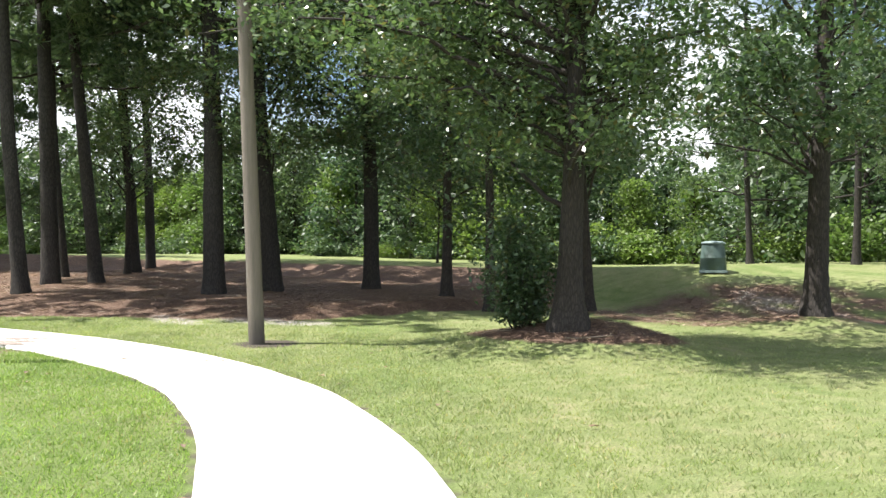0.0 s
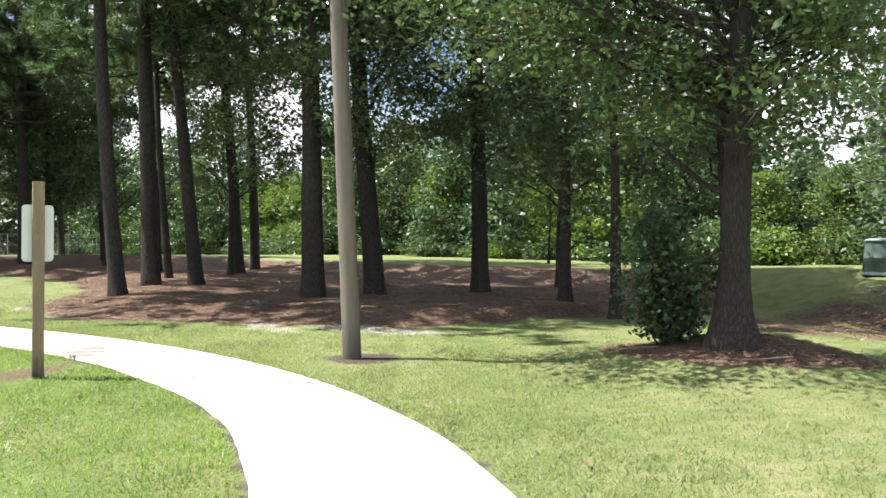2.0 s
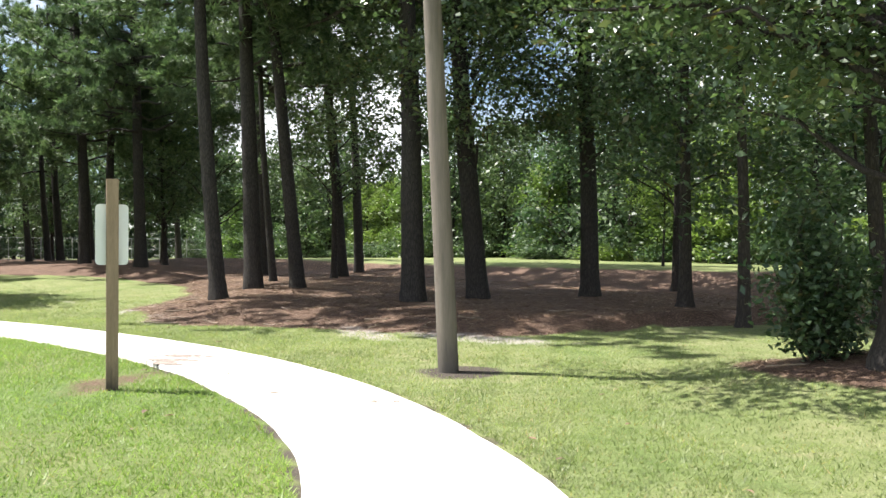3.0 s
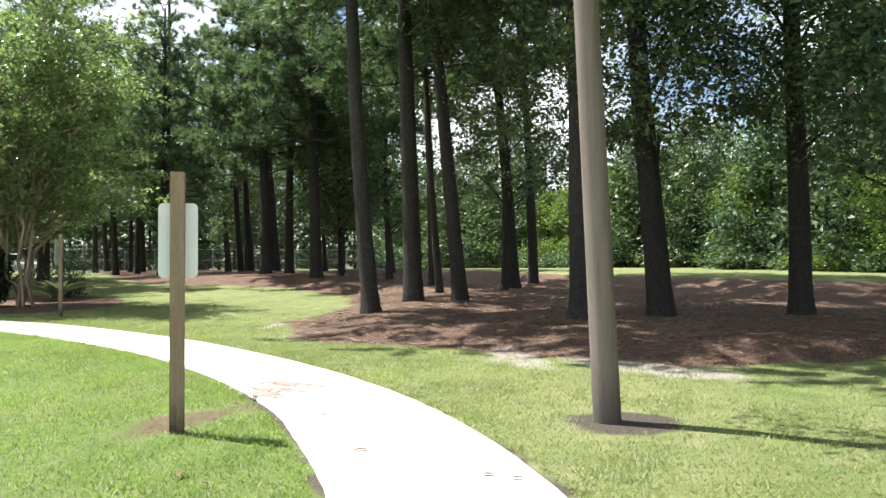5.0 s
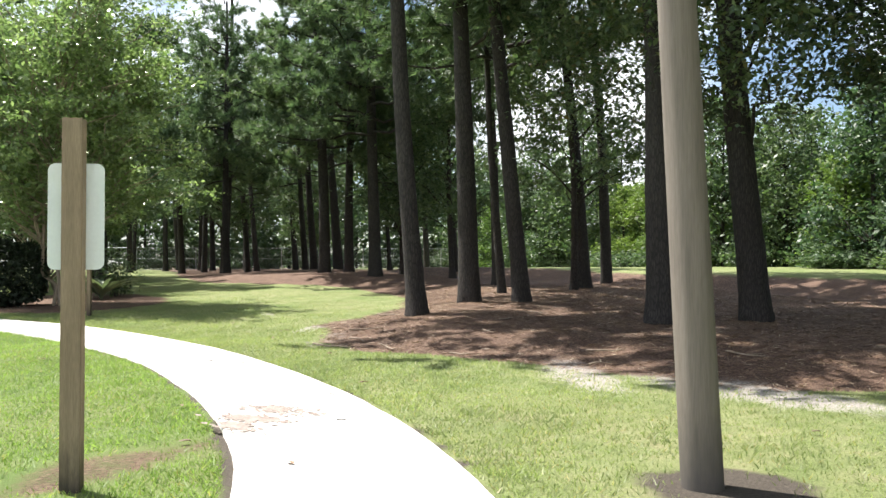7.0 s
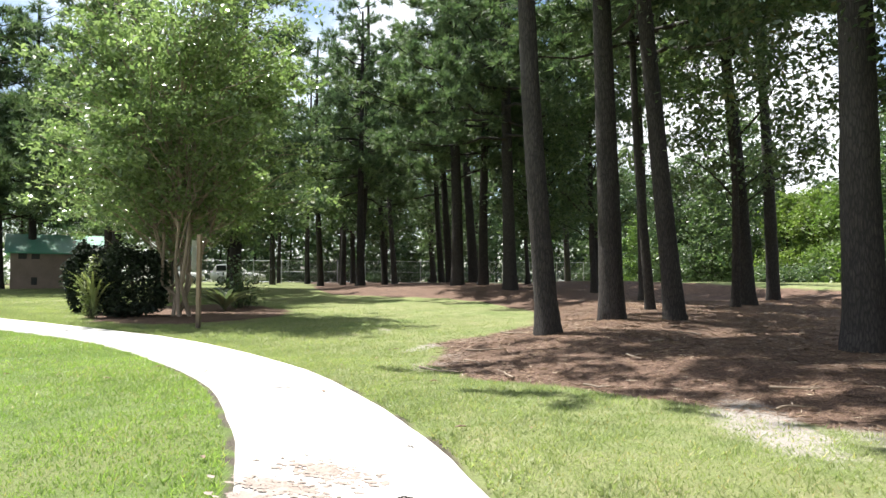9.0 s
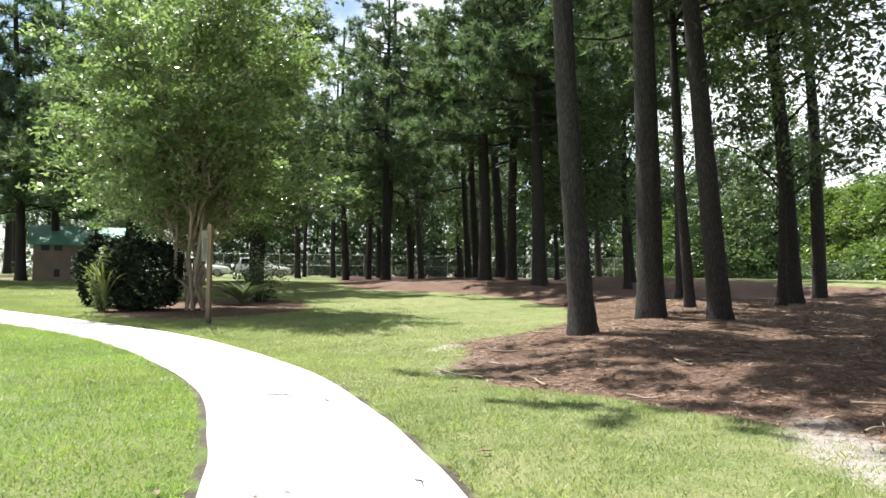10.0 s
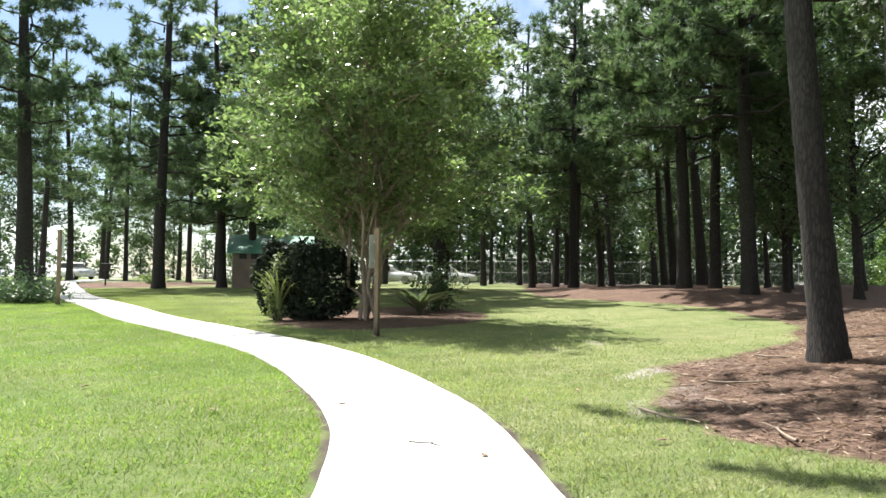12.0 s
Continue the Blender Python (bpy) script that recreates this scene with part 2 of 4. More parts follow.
def leaves(centres, size, rng, aspect=0.5, droop=0.3, vary=0.35):
    """One folded leaf, a quad, at each centre."""
    n = len(centres)
    d = rng.standard_normal((n, 3))
    d[:, 2] = d[:, 2] * 0.6 - droop
    d /= np.linalg.norm(d, axis=1, keepdims=True)
    s = np.cross(d, rng.standard_normal((n, 3)) * 0.7 + [0, 0, 1.0])
    s /= np.linalg.norm(s, axis=1, keepdims=True) + 1e-9
    up = np.cross(s, d)
    ln = (size * (1 + vary * rng.standard_normal(n)).clip(0.4, 1.8))[:, None]
    base, tip = centres - 0.5 * ln * d, centres + 0.5 * ln * d
    mid = centres + 0.08 * ln * up
    l, r = mid - 0.5 * aspect * ln * s, mid + 0.5 * aspect * ln * s
    v = np.stack([base, l, tip, r], 1).reshape(-1, 3)
    return v, np.arange(4 * n).reshape(n, 4)


def tufts(centres, dirs, length, width, count, rng):
    """Sprays of thin pine needles: triangles fanned round each centre."""
    n = len(centres)
    c = np.repeat(centres, count, 0)
    d = np.repeat(dirs, count, 0) * 0.55 + rng.standard_normal((n * count, 3)) * 0.6
    d /= np.linalg.norm(d, axis=1, keepdims=True)
    s = np.cross(d, rng.standard_normal((n * count, 3)))
    s /= np.linalg.norm(s, axis=1, keepdims=True) + 1e-9
    ln = length * rng.uniform(0.6, 1.2, (n * count, 1))
    v = np.stack([c - s * width / 2, c + s * width / 2, c + d * ln], 1).reshape(-1, 3)
    return v, np.arange(3 * n * count).reshape(-1, 3)


def smooth01(v):
    v = np.clip(v, 0, 1)
    return v * v * (3 - 2 * v)


# ---- the plan of the ground ----
EDGE_X = [-125.25, -74.6, -57.92, -48.18, -44.03, -40.01, -34.52, -30.03, -27.25, -25.0, -23.39, -21.48, -20.39, -18.85, -18.02, -16.78, -15.28, -13.84, -12.95, -12.57, -11.32, -9.43, -7.22, -4.02, 39.75]
EDGE_Y = [1.6, 5.24, 5.37, 6.6, 8.99, 12.48, 13.46, 12.61, 11.34, 9.84, 8.68, 8.47, 8.27, 8.62, 9.37, 10.46, 11.14, 11.5, 13.09, 16.7, 19.24, 21.53, 23.83, 25.57, 28.09]
PATH_LINE = [(14, -12.2), (9, -7.6), (4, -2.95), (1.2, -0.3), (-0.5, 1.28), (-2.0, 2.67), (-3.49, 4.01), (-4.95, 5.06), (-6.95, 6.08), (-8.8, 6.64), (-10.8, 6.91), (-12.0, 6.98), (-13.3, 6.94), (-14.9, 6.77), (-16.8, 6.42), (-19.2, 5.8), (-21.2, 4.9), (-24.25, 3.1), (-27.8, -0.05), (-30.7, -2.9), (-35.7, -7.0), (-42, -12.3), (-50, -18), (-62, -26), (-95, -42)]


def wobble(x, y, s, seed):
    return np.sin(x * s + 1.7 * seed) * np.cos(y * s * 1.3 - seed) * 0.6 + np.sin((x + y) * s * 2.1 + seed) * 0.4


def spline(pts, step=0.25):
    p = np.array(pts, float)
    t = np.r_[0, np.cumsum(np.hypot(*np.diff(p, axis=0).T))]
    q = np.arange(0, t[-1], step)
    tang = np.gradient(p, t, axis=0)
    k = np.clip(np.searchsorted(t, q, "right") - 1, 0, len(t) - 2)
    h = (t[k + 1] - t[k])[:, None]
    u = ((q - t[k]) / h[:, 0])[:, None]
    return (2 * u**3 - 3 * u**2 + 1) * p[k] + (u**3 - 2 * u**2 + u) * h * tang[k] + (3 * u**2 - 2 * u**3) * p[k + 1] + (u**3 - u**2) * h * tang[k + 1]


PATH_MID = spline(PATH_LINE)
HALF = 0.75


def path_distance(x, y):
    x, y = np.asarray(x, float), np.asarray(y, float)
    out = np.full(x.shape, 99.0)
    near = (x > -75) & (x < 16) & (y > -30) & (y < 12)
    q = PATH_MID[::2]
    xs, ys = x[near], y[near]
    d = np.full(xs.shape, 99.0)
    for a in range(0, len(xs), 20000):
        d[a : a + 20000] = np.sqrt(((xs[a : a + 20000, None] - q[:, 0]) ** 2 + (ys[a : a + 20000, None] - q[:, 1]) ** 2).min(1))
    out[near] = d
    return out


def bed(x, y):
    """0 to 1: pine straw under the trees."""
    e = np.interp(x, EDGE_X, EDGE_Y) + 0.25 * wobble(x, y, 1.1, 2.0)
    far = np.interp(x, [-59.57, -40.88, -18.45, -14.02, -10.52, -7.32, -0.15], [21.44, 24.52, 28.61, 27.3, 21.35, 19.8, 20.26]) - y
    s = smooth01((y - e) / 0.9 + 0.5) * smooth01(far / 1.5)
    oak = 1.3 - np.hypot((x + 6.4) / 1.55, (y - 12.35) / 1.15)
    shrub = 1.2 - np.hypot((x + 33.5) / 4.4, (y - 2.5) / 2.6)
    left = 1.2 - np.hypot((x + 62.5) / 13, (y + 20.5) / 5)
    for k in (oak, shrub, left):
        s = np.maximum(s, smooth01(k / 0.4 + 0.2 + 0.2 * wobble(x, y, 2.2, 4.0)))
    # thin leaf litter on the shaded slope behind the oak
    slope = 1.2 - np.hypot((x + 5.8) / 4.0, (y - 19.6) / 3.1)
    return np.maximum(s, smooth01(slope / 0.45) * np.clip(0.62 + 0.3 * wobble(x, y, 1.9, 6.0), 0, 0.9))


def height(x, y):
    x, y = np.asarray(x, float), np.asarray(y, float)
    e = np.interp(x, EDGE_X, EDGE_Y)
    z = 0.27 * smooth01((y - e) / 3.0) * smooth01((x + 75) / 30)
    foot = np.interp(x, [-83.44, -49.97, -38.7, -18.37, -11.65, -7.34, 5.83], [17.3, 17.91, 21.94, 24.94, 21.9, 18.42, 19.25])
    z = z + np.interp(x, [-90, -60, -45, -20, -14, -8], [0.1, 0.3, 0.5, 0.62, 0.7, 0.9]) * smooth01((y - foot) / np.interp(x, [-14, -7], [3.2, 5.5]))
    z = z + np.interp(x, [-110, -85, -57, -42, -26, -19, 0], [1.15, 1.06, 0.83, 0.5, 0.17, 0.03, 0.0])  # the whole park rises gently away to the west
    z = z + 0.42 * np.exp(-(((x + 6.15) / 1.6) ** 2 + ((y - 12.35) / 1.4) ** 2))
    z = z + 0.3 * np.exp(-(((x - -3.86) / 1.4) ** 2 + ((y - 17.84) / 1.4) ** 2))
    for mx, my, mh, mr in ((-22.38, 10.7, 0.08, 1.6), (-44.73, 13.62, 0.3, 4), (-54.01, 13.88, 0.3, 5), (-25.09, 13.55, 0.06, 2)):
        z = z + mh * np.exp(-((x - mx) ** 2 + (y - my) ** 2) / mr**2)
    calm = smooth01((path_distance(x, y) - 0.9) / 2.0)
    return z + calm * 0.025 * wobble(x, y, 0.9, 1.0)


def height1(x, y):
    return float(height(np.array([x]), np.array([y]))[0])


def dryness(x, y):
    """0 to 1: how sun-bleached the lawn is; the side towards the trees is drier."""
    mid = np.interp(x, PATH_MID[::-4, 0], PATH_MID[::-4, 1])
    d = 0.5 + 0.3 * wobble(x, y, 0.55, 3.0) + 0.2 * wobble(x, y, 1.7, 7.0)
    return np.clip(d, 0, 1) * smooth01((y - mid) / 0.8)


def ground():
    def axis(lo, hi, step, reach):
        mid = np.arange(lo, hi, step)
        grow = np.cumsum(step * 1.16 ** np.arange(1, 60))
        grow = grow[grow < reach]
        return np.r_[lo - grow[::-1], mid, hi + grow]
    xs, ys = axis(-40, 3, 0.2, 2500), axis(-2, 29, 0.2, 2500)
    x, y = np.meshgrid(xs, ys, indexing="ij")
    xf, yf = x.ravel(), y.ravel()
    pd = path_distance(xf, yf)
    z = height(xf, yf) - 0.03 * smooth01((0.9 - pd) / 0.2)
    n, m = x.shape
    i, j = np.meshgrid(np.arange(n - 1), np.arange(m - 1), indexing="ij")
    f = np.stack([i * m + j, (i + 1) * m + j, (i + 1) * m + j + 1, i * m + j + 1], -1).reshape(-1, 4)
    me = mesh_np("ground", np.stack([xf, yf, z], 1), f, M_GROUND, True)
    straw = bed(xf, yf)
    e = np.interp(xf, EDGE_X, EDGE_Y)
    sand = np.zeros_like(xf)
    for sx, sy, rx, ry, turn, k in ((-15.19, 10.69, 1.8, 0.45, -0.25, 1.0), (-13.33, 11.79, 1.8, 0.65, 0.35, 1.0), (-20.22, 8.01, 1.0, 0.3, 0.1, 0.7), (-5.22, 20.63, 3.0, 1.0, -0.5, 0.62), (-3.07, 18.33, 2.0, 0.5, -0.6, 0.62),
                                (-22.78, 8.36, 1.1, 0.3, -0.5, 0.95), (-27.06, 7.92, 0.8, 0.2, 0.0, 0.8), (-21.26, 8.7, 1.6, 0.5, -0.3, 0.55), (-70.21, -30.98, 20, 4, -0.4, 0.9), (-91.68, 0.32, 4, 25, 0.0, 0.8)):
        c, s = math.cos(turn), math.sin(turn)
        u, v = ((xf - sx) * c + (yf - sy) * s) / rx, (-(xf - sx) * s + (yf - sy) * c) / ry
        sand = np.maximum(sand, k * (0.9 if k > 0.96 else 0.78) * np.exp(-(u * u + v * v)))
    soil = 0.85 * smooth01((0.9 - pd + 0.05 * wobble(xf, yf, 5.0, 2.0)) / 0.12)
    soil = np.maximum(soil, smooth01((1.3 - np.hypot(xf + 10.25, yf - 9.1) / 0.6 + 0.25 * wobble(xf, yf, 4.0, 1.0)) / 0.7))
    soil = np.maximum(soil, 0.7 * smooth01((1.2 - np.hypot(xf + 27.5, yf - 3.62) / 0.5) / 0.7))
    u, v = (xf + 12.05) * -0.636 + (yf - 5.25) * 0.772, (xf + 12.05) * 0.772 + (yf - 5.25) * 0.636
    straw = np.maximum(straw, 0.62 * smooth01((1.25 - np.hypot(u / 1.25, v / 0.42) + 0.4 * wobble(xf, yf, 3.1, 6.0)) / 0.8))
    for name, val in (("straw", straw), ("sand", sand), ("soil", soil), ("dry", dryness(xf, yf))):
        a = me.attributes.new(name, "FLOAT", "POINT")
        a.data.foreach_set("value", val.astype(np.float32))
    tagged(new("ground", me), "mown park lawn with pine straw beds and bare patches", "ground", kind="structure")


ground()


def path_slab():
    p = PATH_MID
    d = np.gradient(p, axis=0)
    d /= np.linalg.norm(d, axis=1, keepdims=True)
    nrm = np.stack([-d[:, 1], d[:, 0]], 1)
    rng = np.random.default_rng(3)
    prof = [(-HALF, -0.1), (-HALF, 0.02), (-HALF + 0.015, 0.032), (0, 0.04), (HALF - 0.015, 0.032), (HALF, 0.02), (HALF, -0.1)]
    n, k = len(p), len(prof)
    base = height(p[:, 0], p[:, 1])
    jit = 0.02 * np.convolve(rng.standard_normal(n), np.ones(5) / 5, "same")
    v = np.empty((n, k, 3))
    for j, (o, z) in enumerate(prof):
        oo = o * (1 + 0.06 * smooth01((p[:, 0] + 8) / 4)) + (np.sign(o) * jit if o else 0)
        v[:, j, :2] = p + nrm * np.asarray(oo).reshape(-1, 1)
        v[:, j, 2] = base + z
    i, j = np.meshgrid(np.arange(n - 1), np.arange(k - 1), indexing="ij")
    f = np.stack([i * k + j, i * k + j + 1, (i + 1) * k + j + 1, (i + 1) * k + j], -1).reshape(-1, 4)[:, ::-1]
    tagged(new("pavement", mesh_np("pavement", v.reshape(-1, 3), f, M_CONCRETE)), "pale sunlit concrete footpath curving through lawn", "footpath", kind="structure")


path_slab()


# ---- trees ----
def trunk_mesh(name, d, h, lean, rng, mat, flare=1.6, segs=20, bow=0.15, stop=0.25, n=46):
    """A tapering stem that leans by (x, y) metres a metre of height, with a root flare."""
    u = np.linspace(0, 1, n) ** 1.5
    z = u * h
    ph = rng.uniform(0, 6.28, 4)
    off = bow * h * 0.06
    px = lean[0] * z + off * (np.sin(u * 4 + ph[0]) - math.sin(ph[0]))
    py = lean[1] * z + off * (np.sin(u * 3.4 + ph[1]) - math.sin(ph[1]))
    r = 0.5 * d * (1 - (1 - stop) * u) * (1 + (flare - 1) * np.exp(-z / (0.55 * d + 0.1)))
    z[0] = -0.25
    v, f = tube(np.stack([px, py, z], 1), r, segs)
    a = np.tile(np.linspace(0, 2 * np.pi, segs, endpoint=False), n)
    zz = np.repeat(z, segs)
    lobes = 0.10 * np.exp(-zz / (0.5 * d + 0.15)) * np.sin(4 * a + ph[2]) + 0.03 * np.sin(3 * a + zz * 1.1 + ph[3])
    lobes = lobes + 0.022 * rng.standard_normal(len(zz))
    c = np.repeat(np.stack([px, py], 1), segs, 0)
    v[:, :2] = c + (v[:, :2] - c) * (1 + lobes)[:, None]
    return (v, f), np.stack([px, py, z], 1), r


def limb(a, b, r, rng, sag=0.1, n=6):
    a, b = np.asarray(a, float), np.asarray(b, float)
    t = np.linspace(0, 1, n)[:, None]
    ln = np.linalg.norm(b - a)
    p = a + (b - a) * t
    p[:, 2] += (4 * t * (1 - t))[:, 0] * sag * ln
    p[1:-1] += rng.standard_normal((n - 2, 3)) * 0.03 * ln
    return tube(p, np.linspace(r, r * 0.25, n), 6)


def pine_crown(seed, base, top, reach, limbs, tuft_gap=0.28, length=0.38, width=0.054, count=18, twig_gap=0.3):
    """Limbs and needle sprays round the z axis, as two meshes."""
    rng = np.random.default_rng(seed)
    wood, cs, ds = [], [], []
    for k in range(limbs):
        u = (k + rng.uniform(0, 1)) / limbs
        z = base + (top - base) * u
        az = k * 2.4 + rng.uniform(-0.5, 0.5)
        ln = reach * (1 - 0.72 * u**1.4) * rng.uniform(0.6, 1.1) * (0.75 + 0.25 * min(1, u * 6))
        out = np.array([math.cos(az), math.sin(az), 0])
        rise = rng.uniform(-0.12, 0.2) + 0.45 * u
        end = np.array([0, 0, z]) + out * ln + [0, 0, ln * rise]
        wood.append(limb((0, 0, z), end, 0.02 + 0.012 * ln, rng, -0.05))
        for s in range(max(4, int(ln / twig_gap))):
            q = rng.uniform(0.3, 1.0)
            p = np.array([0, 0, z]) * (1 - q) + end * q
            side = rng.standard_normal(3) * [1, 1, 0.4]
            side = side / np.linalg.norm(side) + 0.6 * out
            tip = p + side * rng.uniform(0.3, 0.9) * (0.5 + 0.2 * ln)
            m = max(3, int(np.linalg.norm(tip - p) / tuft_gap * 2.0))
            t = rng.uniform(0.25, 1.05, m)[:, None]
            c = p + (tip - p) * t + rng.standard_normal((m, 3)) * 0.1
            cs.append(c)
            ds.append(np.tile(side / np.linalg.norm(side) + [0, 0, 0.3], (m, 1)))
    v, f = tufts(np.concatenate(cs), np.concatenate(ds), length, width, count, rng)
    return mesh_np("pine_crown", v, f, M_NEEDLE), joined(wood)


def broad_crown(seed, base, top, reach, clumps, per, size, mat, spread=0.45, hollow=0.35, shape=1.0, lobes=4, aspect=0.5, twigs=0.35, centre=(0, 0)):
    """Clumps of leaves in an uneven crown, and the limbs that carry them."""
    rng = np.random.default_rng(seed)
    cs = []
    ph = rng.uniform(0, 6.28, 6)
    while len(cs) < clumps:
        u = rng.uniform(0, 1)
        prof = (math.sin(math.pi * min(1, u * 0.86 + 0.14)) ** 0.6) if shape == 1.0 else (1 - u) ** 0.55 + 0.08
        az = rng.uniform(0, 6.28)
        edge = reach * prof * (1 + 0.22 * math.sin(lobes * az + 5 * u + ph[0]) + 0.15 * math.sin(7 * az - 9 * u + ph[1]))
        q = math.sqrt(rng.uniform(hollow * hollow, 1))
        if noise.noise(Vector((math.cos(az) * 1.6 * q + seed, math.sin(az) * 1.6 * q, u * 3.5))) < -0.18:
            continue
        cs.append((centre[0] + math.cos(az) * edge * q, centre[1] + math.sin(az) * edge * q, base + (top - base) * u - 0.1 * edge * q))
    cs = np.array(cs)
    sig = spread * (0.6 + 0.8 * rng.random((clumps, 1)))
    pts = np.repeat(cs, per, 0) + np.repeat(sig, per, 0) * rng.standard_normal((clumps * per, 3)) * [1, 1, 0.55]
    v, f = leaves(pts, size, rng, aspect)
    wood = []
    for c in cs[rng.random(clumps) < twigs]:
        z0 = max(base * 0.75, c[2] - 0.6 * np.hypot(*c[:2]) - 0.3)
        wood.append(limb((0, 0, z0), c, 0.012 + 0.012 * np.hypot(*c[:2]), rng, 0.08))
    return mesh_np("crown", v, f, mat), joined(wood) if wood else None


BRANCHES = {}


def branch_mesh(wood, mat):
    key = (len(wood[0]), float(wood[0][:9].sum()), mat.name)
    if key not in BRANCHES:
        BRANCHES[key] = mesh_np("branchwork", *wood, mat, True)
    return BRANCHES[key]


LEAN = (-0.02, -0.045)
PINES = [pine_crown(11, 7.4, 18, 5.8, 40), pine_crown(12, 8.0, 20, 5.4, 40), pine_crown(13, 6.4, 16.5, 5.8, 38)]
DENSE_PINE = pine_crown(16, 5.2, 18, 5.6, 48, 0.34, 0.5, 0.07, 11, 0.25)
LIGHT_PINES = [pine_crown(14, 6.5, 19, 4.8, 30, 0.5, 0.6, 0.08, 9, 0.4), pine_crown(15, 5.0, 17, 5.0, 30, 0.5, 0.6, 0.08, 9, 0.4)]


def tree(name, x, y, d, h, crown, mat_bark, label, group="", lean=LEAN, seed=0, turn=0.0, lift=0.0, scale=1.0, flare=1.5, wide=1.0):
    rng = np.random.default_rng(1000 + seed)
    ob = thing(name, x, y, height1(x, y), label, "tree", group)
    far = x < -64 or y > 30
    stem, line, r = trunk_mesh("trunk", d, h, lean, rng, mat_bark, flare, 9 if far else 20, n=16 if far else 46)
    part_mesh("trunk", mesh_np("trunk", *stem, mat_bark, True), ob)
    mesh, wood = crown
    m = Matrix(((1, 0, lean[0], 0), (0, 1, lean[1], 0), (0, 0, 1, lift), (0, 0, 0, 1))) @ pose(0, 0, 0, 0, 0, turn) @ Matrix.Diagonal((scale * wide, scale * wide, scale, 1))
    c = part_mesh("crown", mesh, ob)
    c.matrix_basis = m
    if wood is not None:
        w = tagged(part_mesh("branchwork", branch_mesh(wood, mat_bark), ob), kind="stuff")
        w.matrix_basis = m
    return ob


LEAFY = broad_crown(17, 3.4, 15, 3.7, 320, 210, 0.11, M_OAKLEAF, 0.42, twigs=0.06)
PINE_LABEL = "tall dark-barked pine trunk standing in reddish pine straw"
for k, (x, y, d, h) in enumerate([(-22.45, 10.62, 0.42, 19), (-25.7, 13, 0.56, 21), (-25.3, 14.3, 0.46, 20), (-32.9, 20.2, 0.52, 20), (-36, 22.9, 0.48, 20), (-19.44, 14.72, 0.62, 21), (-19.37, 16.85, 0.6, 20),
                                  (-18.21, 20.1, 0.54, 19), (-42.6, 14.4, 0.6, 21), (-56.33, 15.16, 0.62, 21), (-61.65, 14.47, 0.55, 20), (-65.97, 14.48, 0.5, 19), (-65.66, 23.9, 0.5, 20), (-36.21, 17.99, 0.42, 17),
                                  (-30.7, 15.96, 0.3, 15), (-83.04, 15.98, 0.6, 20), (-80.78, 12.11, 0.55, 21), (-90.45, 8.53, 0.6, 20), (-95.2, 5.22, 0.6, 20), (-47.84, 20.22, 0.4, 18), (-71.65, 10.65, 0.5, 19)]):
    tree("pine_tree", x, y, d, h, LEAFY if k in (6, 7) else PINES[k % 3] if x > -64 else LIGHT_PINES[k % 2], M_PINEBARK, PINE_LABEL, "pines in the straw bed", seed=k, turn=k * 77, lift=(4.5 if k in (3, 4) else -0.4 if k < 8 else 0.0) + 0.4 * (k % 4), scale=1.2 if k < 8 else 1.0, wide=0.8 if k == 0 else 1.2 if k == 5 else 1.0, flare=1.22)

